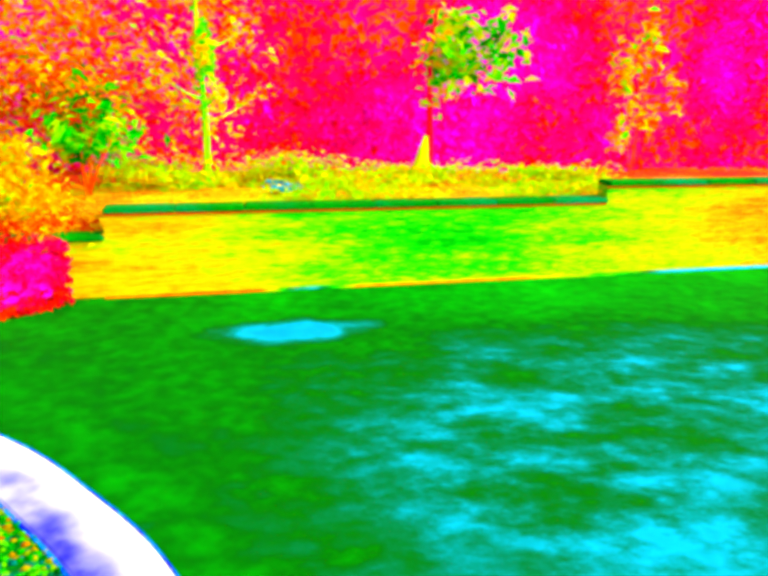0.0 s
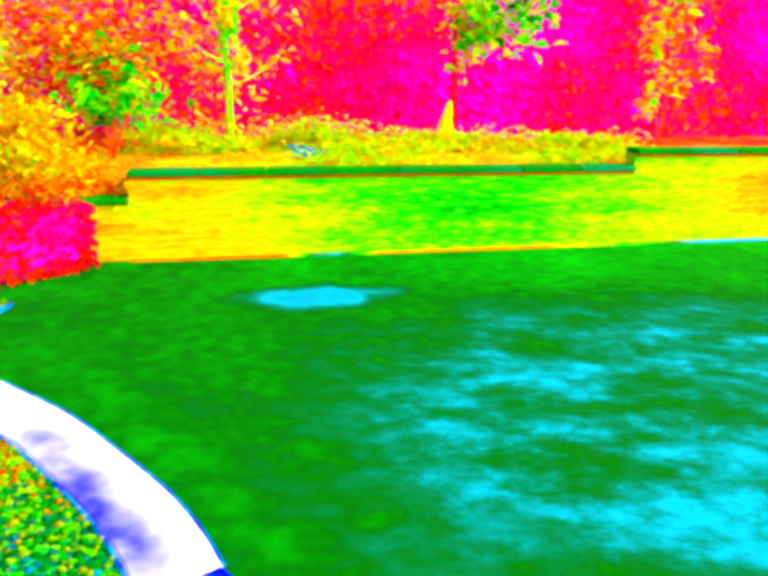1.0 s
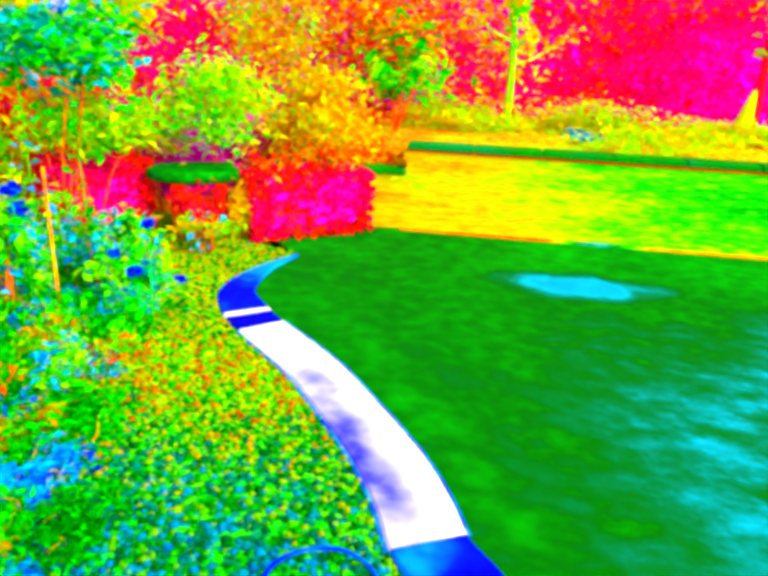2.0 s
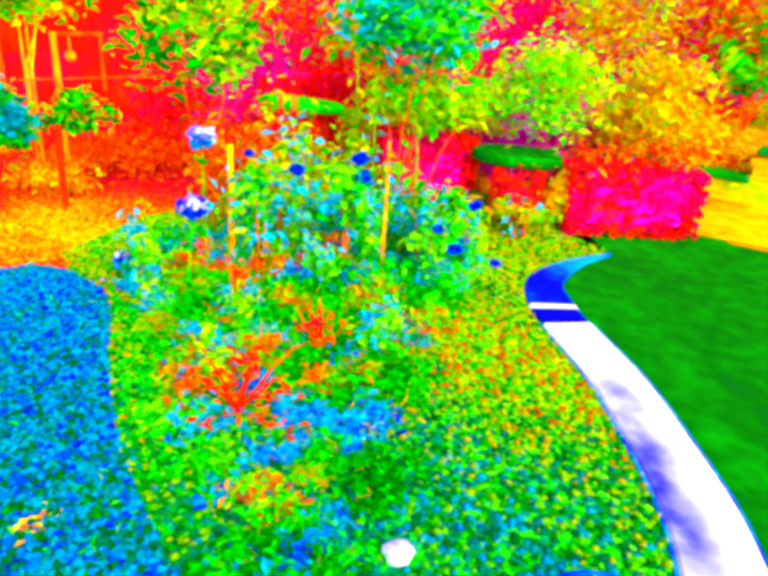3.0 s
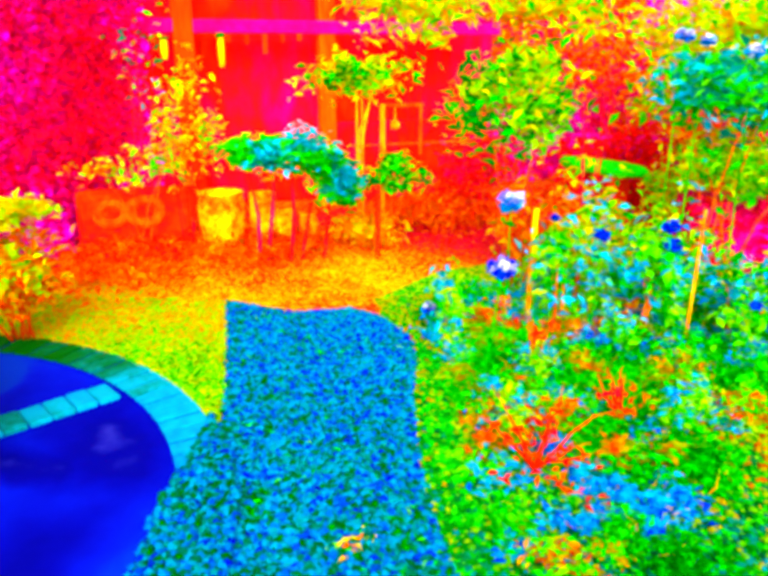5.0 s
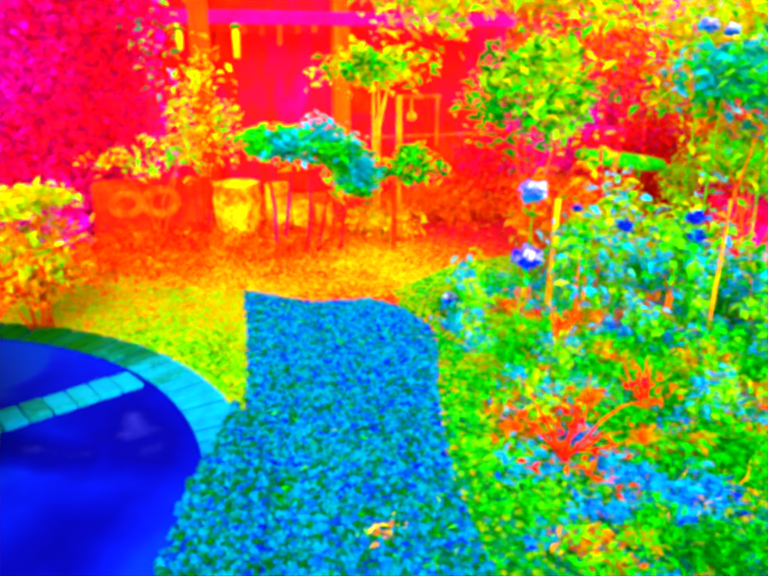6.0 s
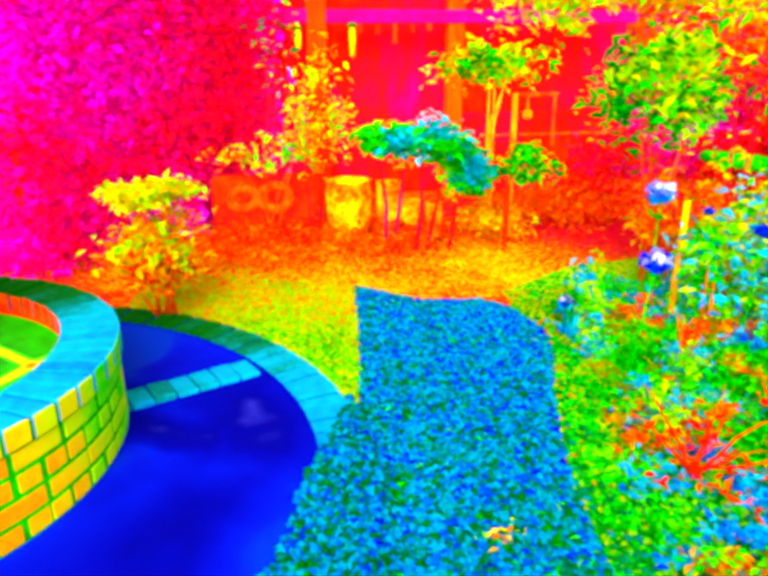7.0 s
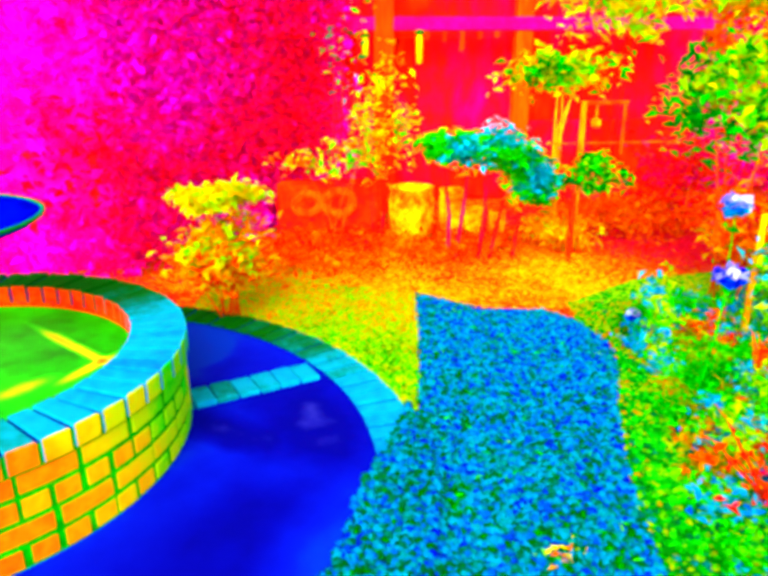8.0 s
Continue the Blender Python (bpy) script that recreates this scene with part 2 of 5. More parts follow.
BARK_RED = surface("red_bark", 0.11, 0.22, 2.0, 18.0, 0.5, stretch=(1, 1, 0.3))
BARK_ORANGE = surface("warm_bark", 0.18, 0.34, 2.0, 18.0, 0.5, stretch=(1, 1, 0.3))
# Colours of the added strips that stand for shadow and dirt lines.
LINE_ORANGE = surface("orange_shadow_line", 0.18, 0.27, 2.0, 14.0)
EDGE_STRIP = surface("mowing_edge", 0.24, 0.80, 0.7, 8.0, 0.4, spread=0.16, gain=FLAT, extra=tone_zones(0.22, (4.2, 8.0, 1.9, 2.0, 0, 0.75), (-0.9, 6.7, 0.3, 1.0, 0, 0.7)))
LAMP_BODY = surface("lantern_glass", 0.34, 0.46, 3.0, 14.0)
RED_STEM = surface("red_stems", 0.14, 0.25, 3.0, 18.0, 0.5)
BENCH_TOP = surface("green_bench_top", 0.54, 0.65, 2.6, 14.0, gain=0.62)
# Brightened copy of the seat colour for the bench that stands in shade.
BENCH_BRIGHT = surface("bright_bench_top", 0.49, 0.56, 2.6, 14.0, gain=0.9)
BENCH_LEG = surface("bench_legs", 0.14, 0.24, 2.0, 14.0)
BOWL_BLUE = surface("glazed_bowl", 0.83, 0.91, 1.5, 9.0, 0.3, rough=0.7, gloss=0.0, gain=FLAT)
BOWL_RIM = surface("bowl_rim", 0.57, 0.67, 2.0, 9.0)
WHITE = surface("white_petals", 0.90, 1.08, 14.0, 40.0, own=0.7, leaf=True)
AZUREFL = surface("azure_petals", 0.70, 0.83, 14.0, 40.0, own=0.5, leaf=True)
BLUEFL = surface("blue_petals", 0.77, 0.91, 14.0, 40.0, own=0.5, leaf=True)
STONE_WHITE = surface("white_stone", 0.95, 1.0, 6.0, 30.0)
HOSE = surface("blue_hose", 0.77, 0.88, 4.0, 12.0)
# Shade inside hedges and bushes, put into the colour of their cores.
CORE_SHADE = surface("shaded_thicket", 0.0, 0.12, 0.8, 5.0)
LEAF = {}


def leaf_mat(lo, hi, blotch=2.2, own=0.6, spread=0.13):
    key = (lo, hi, blotch, own, spread)
    if key not in LEAF:
        LEAF[key] = surface("leaves", lo, hi, blotch, 8.0, 0.3, own=own, leaf=True, spread=spread)
    return LEAF[key]


# ---- mesh helpers ----
RNG = np.random.default_rng(7)


def mesh_of(name, verts, faces, material, smooth=False):
    me = bpy.data.meshes.new(name)
    verts = np.asarray(verts, float).reshape(-1, 3)
    if isinstance(faces, np.ndarray):
        k = faces.shape[1]
        me.vertices.add(len(verts))
        me.vertices.foreach_set("co", verts.ravel())
        me.loops.add(faces.size)
        me.loops.foreach_set("vertex_index", faces.ravel().astype(np.int32))
        me.polygons.add(len(faces))
        me.polygons.foreach_set("loop_start", np.arange(0, faces.size, k, dtype=np.int32))
        me.update(calc_edges=True)
        me.validate()
    else:
        me.from_pydata(verts.tolist(), [], faces)
        me.update()
    if smooth:
        me.polygons.foreach_set("use_smooth", [True] * len(me.polygons))
    me.materials.append(material)
    return me


def piece(name, me, parent=None, m=None, label=""):
    """A mesh object under its thing, at the local pose m."""
    ob = new(name, me)
    if parent:
        ob.parent = parent
    if m is not None:
        ob.matrix_basis = m
    return tagged(ob, label)


def base_of(name, x, y, z, label, category, group="", kind=""):
    e = new(name)
    e.empty_display_size = 0.1
    e.location = (x, y, z)
    return tagged(e, label, category, group, kind)


def bevelled(name, sx, sy, sz, bevel, material, segments=1):
    """A block with rounded edges, its base at z = 0."""
    bm = bmesh.new()
    bmesh.ops.create_cube(bm, size=1.0)
    for v in bm.verts:
        v.co = Vector((v.co.x * sx, v.co.y * sy, (v.co.z + 0.5) * sz))
    if bevel:
        bmesh.ops.bevel(bm, geom=list(bm.edges), offset=bevel, segments=segments, affect="EDGES")
    me = bpy.data.meshes.new(name)
    bm.to_mesh(me)
    bm.free()
    me.materials.append(material)
    return me


def tubes(paths, sides=6):
    """Tapered round limbs: each path is a list of (x, y, z, radius)."""
    verts, faces = [], []
    for path in paths:
        start = len(verts)
        for i, (x, y, z, r) in enumerate(path):
            a, b = path[max(i - 1, 0)], path[min(i + 1, len(path) - 1)]
            d = Vector((b[0] - a[0], b[1] - a[1], b[2] - a[2])).normalized()
            q = Vector((0, 0, 1)).rotation_difference(d)
            for k in range(sides):
                w = 2 * math.pi * k / sides
                verts.append(Vector((x, y, z)) + q @ Vector((r * math.cos(w), r * math.sin(w), 0)))
        for i in range(len(path) - 1):
            for k in range(sides):
                a, b = start + i * sides + k, start + i * sides + (k + 1) % sides
                faces.append((a, b, b + sides, a + sides))
        faces.append(tuple(start + (len(path) - 1) * sides + k for k in range(sides)))
        faces.append(tuple(start + k for k in reversed(range(sides))))
    return verts, faces


def leaf_cloud(points, size, up=0.5, wide=0.45, vary=0.5):
    """A folded pointed leaf at each point: vertices and faces."""
    n = len(points)
    nrm = RNG.normal(size=(n, 3))
    nrm /= np.linalg.norm(nrm, axis=1)[:, None]
    nrm[:, 2] = np.abs(nrm[:, 2]) + up
    nrm /= np.linalg.norm(nrm, axis=1)[:, None]
    d = np.cross(nrm, RNG.normal(size=(n, 3)))
    d /= np.linalg.norm(d, axis=1)[:, None]
    s = np.cross(nrm, d)
    L = (size * (1 + vary * RNG.uniform(-1, 1, n)))[:, None]
    p = np.asarray(points)
    a = p - d * L * 0.5
    b = p + s * L * wide * 0.5 + nrm * L * 0.12
    c = p + d * L * 0.5 - nrm * L * 0.10
    e = p - s * L * wide * 0.5 + nrm * L * 0.12
    verts = np.stack([a, b, c, e], 1).reshape(-1, 3)
    i = np.arange(n)[:, None] * 4
    return verts, np.concatenate([i + [0, 1, 2], i + [0, 2, 3]])


def clumped(n, rx, ry, rz, clumps, tight=0.33, cz=0.0):
    """Points in an uneven crown: gathered round random clumps inside an ellipsoid centred cz up."""
    c = RNG.normal(size=(clumps, 3))
    c /= np.linalg.norm(c, axis=1)[:, None]
    c *= RNG.uniform(0.35, 0.85, clumps)[:, None]
    who = RNG.integers(0, clumps, n)
    p = c[who] + RNG.normal(size=(n, 3)) * tight * RNG.uniform(0.6, 1.2, clumps)[who][:, None] * 0.8
    p *= [rx, ry, rz]
    p[:, 2] += cz
    return p, c * [rx, ry, rz] + [0, 0, cz]


def shrub(name, label, category, x, y, z0, cz, rx, ry, rz, n, size, lo, hi, stem=BARK_ORANGE, clumps=9, tight=0.33, thick=0.02, group="", up=0.5, wide=0.45, tips=None, fork=0.4):
    """A bush: stems from the ground into a loose crown centred cz above its base."""
    global RNG
    RNG = np.random.default_rng(int(abs(x) * 1000) + int(abs(y) * 100) * 7 + n)
    root = base_of(name, x, y, z0, label, category, group)
    p, c = clumped(n, rx, ry, rz, clumps, tight, cz)
    p[:, 2] = np.maximum(p[:, 2], 0.02)
    v, f = leaf_cloud(p, size, up, wide)
    crown = piece("crown", mesh_of("crown", v, f, leaf_mat(lo, hi)), root)
    if tips:
        p, _ = clumped(int(n * tips[0]), rx * 1.08, ry * 1.08, rz * 1.08, clumps, tight, cz)
        p[:, 2] = np.maximum(p[:, 2], 0.03)
        v, f = leaf_cloud(p, size, up, wide)
        tagged(piece("tip_leaves", mesh_of("tip_leaves", v, f, leaf_mat(tips[1], tips[2])), crown), tips[3], kind="stuff")
    paths = []
    for k in range(min(clumps, 4)):
        q = c[k]
        b = RNG.normal(size=2) * 0.03
        paths.append([(b[0], b[1], -0.02, thick), (q[0] * fork + b[0], q[1] * fork + b[1], q[2] * (0.7 - 0.5 * fork), thick * 0.75), (q[0], q[1], max(q[2], 0.05), thick * 0.35)])
    for path in paths:
        v, f = tubes([path])
        piece("stem", mesh_of("stem", v, f, stem, True), root)
    return root


def smooth_line(pts, n):
    """A smooth curve through the points, resampled evenly."""
    p = np.array([pts[0], *pts, pts[-1]], float)
    out = []
    for i in range(1, len(p) - 2):
        for t in np.linspace(0, 1, 20, endpoint=False):
            a, b, c, d = p[i - 1], p[i], p[i + 1], p[i + 2]
            out.append(0.5 * (2 * b + (c - a) * t + (2 * a - 5 * b + 4 * c - d) * t * t + (3 * b - a - 3 * c + d) * t ** 3))
    out.append(p[-1])
    out = np.array(out)
    s = np.r_[0, np.cumsum(np.linalg.norm(np.diff(out, axis=0), axis=1))]
    u = np.linspace(0, s[-1], n)
    return np.stack([np.interp(u, s, out[:, k]) for k in range(out.shape[1])], 1)


def sheet(name, outline, z, material, thick=0.03):
    """A flat piece of ground with a given outline."""
    bm = bmesh.new()
    f = bm.faces.new([bm.verts.new((x, y, z)) for x, y in outline])
    if f.normal.z < 0:
        bmesh.ops.reverse_faces(bm, faces=[f])
    ex = bmesh.ops.extrude_face_region(bm, geom=[f])
    for v in ex["geom"]:
        if isinstance(v, bmesh.types.BMVert):
            v.co.z -= thick
    bmesh.ops.recalc_face_normals(bm, faces=list(bm.faces))
    bmesh.ops.triangulate(bm, faces=list(bm.faces))
    me = bpy.data.meshes.new(name)
    bm.to_mesh(me)
    bm.free()
    me.materials.append(material)
    return new(name, me)


def inside(p, outline):
    """Which of the points p lie inside the outline."""
    o = np.asarray(outline)
    res = np.zeros(len(p), bool)
    j = len(o) - 1
    for i in range(len(o)):
        a, b = o[i], o[j]
        cross = ((a[1] > p[:, 1]) != (b[1] > p[:, 1])) & (p[:, 0] < (b[0] - a[0]) * (p[:, 1] - a[1]) / (b[1] - a[1] + 1e-12) + a[0])
        res ^= cross
        j = i
    return res


def scatter(n, outline, box):
    p = np.stack([RNG.uniform(box[0], box[2], n), RNG.uniform(box[1], box[3], n)], 1)
    return p[inside(p, outline)]

# ---- ground ----
ground = tagged(new("ground", mesh_of("ground", [(-150, -150, -0.012), (150, -150, -0.012), (150, 150, -0.012), (-150, 150, -0.012)], [(0, 1, 2, 3)], LITTER)), "orange and yellow leaf-strewn ground round the garden", "ground", kind="structure")

# Curved edging path between lawn and bed: centre line and width.
EDGING = smooth_line([(-0.36, -1.6), (-0.34, 0.3), (-0.38, 1.0), (-0.48, 1.45), (-0.54, 1.82), (-0.795, 2.04), (-0.95, 2.245), (-1.17, 2.49), (-1.515, 2.79), (-1.95, 3.135), (-2.515, 3.475), (-2.78, 3.66), (-3.09, 3.95), (-3.25, 4.45), (-3.27, 4.9)], 140)
WIDTH = 0.322


def offset_line(line, d):
    t = np.gradient(line, axis=0)
    t /= np.linalg.norm(t, axis=1)[:, None]
    return line + np.stack([t[:, 1], -t[:, 0]], 1) * d


BED_SIDE, LAWN_SIDE = offset_line(EDGING, -WIDTH / 2), offset_line(EDGING, WIDTH / 2)
for k in range(26):
    BED_SIDE[139 - k] += (LAWN_SIDE[139 - k] - BED_SIDE[139 - k]) * 0.97 * (1 - k / 26) ** 1.3
WALL_A, WALL_DIR = Vector((-3.6, 6.95 - 0.27 * 3.6, 0)), Vector((1, 0.27, 0)).normalized()

lawn_outline = [tuple(p) for p in LAWN_SIDE] + [(-3.6, 5.07), (-3.44, 5.48), (-3.2, 5.85), (-2.95, 6.15), (9.0, 9.38), (14, 4), (14, -8), (-0.3, -8)]
lawn = tagged(sheet("lawn", lawn_outline, 0.0, LAWN), "mown green lawn with pale blue dry patches", "lawn", kind="structure")

RING, POOL = (-3.35, -2.46), (-3.70, -2.485)
gravel_outline = [(-5.73, 0.2), (-4.8, 0.09), (-4.05, -0.01), (-3.62, -0.10), (-3.0, -0.14), (-2.3, -0.4), (-1.7, -0.9), (-1.3, -2.0), (-1.2, -4.5), (-0.50, -4.5), (-0.50, 0.4), (-1.35, 0.55), (-2.0, 0.63), (-2.48, 0.70), (-2.85, 0.76), (-3.35, 0.91), (-3.75, 1.04), (-4.1, 1.2), (-4.4, 1.3), (-4.66, 1.34), (-5.0, 1.28), (-5.25, 1.12), (-5.33, 0.66), (-5.5, 0.45)]


def ragged(outline, amount):
    """The outline cut into short pieces whose joints stray a little."""
    rng = np.random.default_rng(5)
    out = []
    for (x0, y0), (x1, y1) in zip(outline, outline[1:] + outline[:1]):
        n = max(1, round(math.hypot(x1 - x0, y1 - y0) / 0.05))
        for k in range(n):
            a, b = rng.uniform(-amount, amount, 2)
            out.append((x0 + (x1 - x0) * k / n + a, y0 + (y1 - y0) * k / n + b))
    return out


gravel = tagged(sheet("gravel_path", ragged(gravel_outline, 0.018), 0.004, GRAVEL), "bright blue gravel path", "path", kind="structure")
bed_outline = [tuple(p) for p in BED_SIDE[45:]] + [(-3.5, 5.2), (-5.2, 5.5), (-6.2, 3.9), (-5.9, 2.1), (-5.4, 1.35), (-5.0, 1.28), (-4.66, 1.34), (-4.4, 1.3), (-4.1, 1.2), (-3.75, 1.04), (-3.35, 0.91), (-2.85, 0.76), (-2.48, 0.70), (-2.0, 0.63), (-1.35, 0.55), (-0.58, 0.4)]
bed = tagged(sheet("planting_bed", bed_outline, 0.0, MULCH), "speckled mulch of the planting bed beside the edging", "flower bed", kind="structure")
verge_outline = [(-6.4, -1.4), (-5.9, -0.2), (-5.73, 0.2), (-4.8, 0.09), (-4.05, -0.01), (-3.62, -0.10), (-3.6, -0.6), (-4.6, -0.9), (-5.3, -1.6)]
verge = tagged(sheet("grass_verge", verge_outline, -0.004, VERGE), "thin yellow-green grass verge beside the brick ring", "grass", kind="structure")

strip_outline = [(-4.66, 1.345), (-4.4, 1.305), (-4.1, 1.205), (-3.75, 1.045), (-3.35, 0.915), (-2.85, 0.765), (-2.48, 0.705), (-2.0, 0.635), (-1.35, 0.555), (-1.35, 0.70), (-2.0, 0.82), (-2.5, 0.93), (-2.9, 1.02), (-3.4, 1.14), (-3.8, 1.28), (-4.15, 1.44), (-4.5, 1.56)]
strip = tagged(sheet("grass_strip", strip_outline, 0.005, STRIP), "narrow strip of green grass between gravel and plants", "grass", kind="structure")

# Gravel that has drifted over the brick edging.
drift = []
for k in range(31):
    w = radians(20 + 82 * k / 30)
    drift.append((RING[0] + 2.41 * math.cos(w), RING[1] + 2.41 * math.sin(w)))
for k in range(61):
    a = 102 - 82 * k / 60
    r = float(np.interp(-a, (-102, -96, -91, -85, -80, -70, -20), (2.40, 2.27, 2.165, 2.075, 2.05, 2.03, 2.03))) + 0.012 * math.sin(k * 1.9)
    drift.append((RING[0] + r * math.cos(radians(a)), RING[1] + r * math.sin(radians(a))))
tagged(sheet("gravel_drift", drift, 0.031, GRAVEL), "blue gravel drifted over the ring's brick edging", "gravel", kind="structure")

# ---- curved edging slabs ----
edging = base_of("edging_path", 0, 0, 0, "curved edging of smooth pale slabs, white in the middle and blue at the ends", "path", kind="structure")


def slab(i0, i1, material, label="", top=0.022):
    a, b = BED_SIDE[i0:i1], LAWN_SIDE[i0:i1]
    n, e = len(a), 0.012
    mid = (a + b) / 2
    rows = [(a, -0.03), (a, top - e), (a + (mid - a) * 2 * e / WIDTH, top), (b + (mid - b) * 2 * e / WIDTH, top), (b, top - e), (b, -0.03)]
    verts = [(x, y, z) for pts, z in rows for x, y in pts]
    faces = [(r * n + k, r * n + k + 1, (r + 1) * n + k + 1, (r + 1) * n + k) for r in range(5) for k in range(n - 1)]
    faces += [tuple(r * n for r in range(6)), tuple(r * n + n - 1 for r in reversed(range(6)))]
    return piece("slab", mesh_of("slab", verts, faces, material), edging, label=label)


JOINT = int(np.argmin(np.linalg.norm(EDGING - (-0.82, 2.07), axis=1)))
FAR = int(np.argmin(np.linalg.norm(EDGING - (-2.515, 3.475), axis=1)))
FAR2 = int(np.argmin(np.linalg.norm(EDGING - (-2.70, 3.60), axis=1)))
slab(0, JOINT // 2 + 1, SLAB_BLUE, "blue smooth slab")
slab(JOINT // 2, JOINT + 1, SLAB_BLUE, "blue smooth slab")
slab(JOINT, FAR + 1, SLAB_WHITE, "long white slab with violet stains")
slab(FAR, FAR2 + 1, SLAB_EDGE, "short dark blue slab")
slab(FAR2, FAR2 + 2, SLAB_WHITE, "thin white joint", 0.026)
slab(FAR2 + 1, 140, SLAB_BLUE, "blue smooth slab curling to a point")

for side, out in ((BED_SIDE, 1), (LAWN_SIDE, -1)):
    a = side[JOINT:FAR + 1]
    t = np.gradient(a, axis=0)
    t /= np.linalg.norm(t, axis=1)[:, None]
    b = a + np.stack([-t[:, 1], t[:, 0]], 1) * 0.016 * out
    n = len(a)
    verts = [(x, y, z) for pts, z in ((a, -0.02), (a, 0.011), (b, 0.011), (b, -0.02)) for x, y in pts]
    faces = [(r * n + k, r * n + k + 1, (r + 1) * n + k + 1, (r + 1) * n + k) for r in range(3) for k in range(n - 1)]
    piece("edge_joint", mesh_of("edge_joint", verts, faces, EDGE_BLUE), edging, label="thin blue joint beside the slab")

# ---- brick ring and raised round pool ----
ring = base_of("ring_path", *RING, 0, "round path of smooth deep blue paving with brick edging", "path", kind="structure")


def annulus(name, r0, r1, z0, z1, material, n=96):
    """A flat ring with depth."""
    w = np.linspace(0, 2 * math.pi, n, endpoint=False)
    verts = [(r * math.cos(t), r * math.sin(t), z) for r, z in ((r0, z0), (r0, z1), (r1, z1), (r1, z0)) for t in w]
    faces = [(k * n + i, k * n + (i + 1) % n, ((k + 1) % 4) * n + (i + 1) % n, ((k + 1) % 4) * n + i) for k in range(4) for i in range(n)]
    me = mesh_of(name, verts, faces, material)
    return me


R_EDGE0, R_EDGE1, R_WALL, R_TOP0, R_TOP1, H_WALL, H_COPE = 2.145, 2.39, 1.23, 0.965, 1.245, 0.515, 0.102
piece("paving", annulus("paving", 0.4, R_EDGE0, -0.05, 0.0, PAVING), ring, label="smooth deep blue concrete with painted violet sheen")
piece("joint_bed", annulus("joint_bed", R_EDGE0, R_EDGE1, -0.05, 0.008, COPING_JOINT), ring)


def arc_brick(name, r0, r1, half, h, material, side=None):
    """A brick lying radially: narrower inside, edges eased; base at z = 0, centred on the x axis."""
    e, verts = 0.004, []
    for z, g in ((0, 0), (h - e, 0), (h, e)):
        for r, s in ((r0 + g, -1), (r1 - g, -1), (r1 - g, 1), (r0 + g, 1)):
            y = (half - g / r) * r * s
            verts.append((r, y, z))
    faces = [(3, 2, 1, 0), (8, 9, 10, 11)] + [(k * 4 + i, k * 4 + (i + 1) % 4, k * 4 + 4 + (i + 1) % 4, k * 4 + 4 + i) for k in range(2) for i in range(4)]
    me = mesh_of(name, verts, faces, material)
    # Lit tone on top, darker tones on both ends: light put into colour.
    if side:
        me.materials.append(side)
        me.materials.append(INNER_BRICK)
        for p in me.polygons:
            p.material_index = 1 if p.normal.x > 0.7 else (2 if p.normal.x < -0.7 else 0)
    return me


n_edge = 112
step = 2 * math.pi / n_edge
edge_brick = arc_brick("edge_brick", R_EDGE0, R_EDGE1, step * 0.5 - 0.0055, 0.06, COPING)
for k in range(n_edge):
    piece("edge_brick", edge_brick, ring, pose(0, 0, -0.038 + 0.003 * math.sin(k * 2.7), 0, 0, math.degrees(k * step)))
bar_brick = bevelled("bar_brick", 0.115, 0.20, 0.06, 0.006, COPING)
for k in range(7):
    x, y = -4.035 - 0.0505 * k, -1.36 + 0.1145 * k
    piece("bar_brick", bar_brick, ring, pose(x - RING[0], y - RING[1], -0.035 + 0.003 * (k % 3), 0, 0, 113.8 + 1.5 * math.sin(k * 2.3)))

pool = base_of("round_pool", *POOL, 0, "raised round brick pool with radial brick coping and green water", "pool")
piece("mortar_core", annulus("mortar_core", R_TOP0 + 0.03, R_WALL - 0.008, -0.02, H_WALL - H_COPE + 0.01, MORTAR, 120), pool, label="green mortar joints")
courses, n_cope = 4, 60
ch = (H_WALL - H_COPE) / courses


def curved_brick(name, r0, r1, half, h, material, n=4):
    w = np.linspace(-half, half, n + 1)
    verts = [(r * math.cos(t), r * math.sin(t), z) for z in (0, h) for r in (r0, r1) for t in w]
    m = n + 1
    faces = []
    for i in range(n):
        faces += [(m + i, m + i + 1, 3 * m + i + 1, 3 * m + i), (2 * m + i, 3 * m + i, 3 * m + i + 1, 2 * m + i + 1), (i, i + 1, m + i + 1, m + i)]
    faces += [(0, m, 3 * m, 2 * m), (m - 1, 3 * m - 1, 4 * m - 1, 2 * m - 1)]
    return mesh_of(name, verts, faces, material)


# Courses of long bricks and of brick ends take turns, as in an English bond.
cs = 2 * math.pi / n_cope
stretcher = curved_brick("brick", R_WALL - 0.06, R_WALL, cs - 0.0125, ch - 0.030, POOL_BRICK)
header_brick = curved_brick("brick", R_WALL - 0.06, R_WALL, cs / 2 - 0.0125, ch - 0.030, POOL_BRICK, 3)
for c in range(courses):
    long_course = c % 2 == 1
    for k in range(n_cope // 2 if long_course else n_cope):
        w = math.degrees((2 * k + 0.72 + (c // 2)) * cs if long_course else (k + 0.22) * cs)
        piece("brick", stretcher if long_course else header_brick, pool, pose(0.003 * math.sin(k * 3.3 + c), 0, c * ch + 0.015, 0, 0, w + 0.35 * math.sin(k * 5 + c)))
piece("coping_bed", annulus("coping_bed", R_TOP0 + 0.01, R_TOP1 - 0.012, H_WALL - H_COPE + 0.004, H_WALL - 0.014, COPING_JOINT), pool)
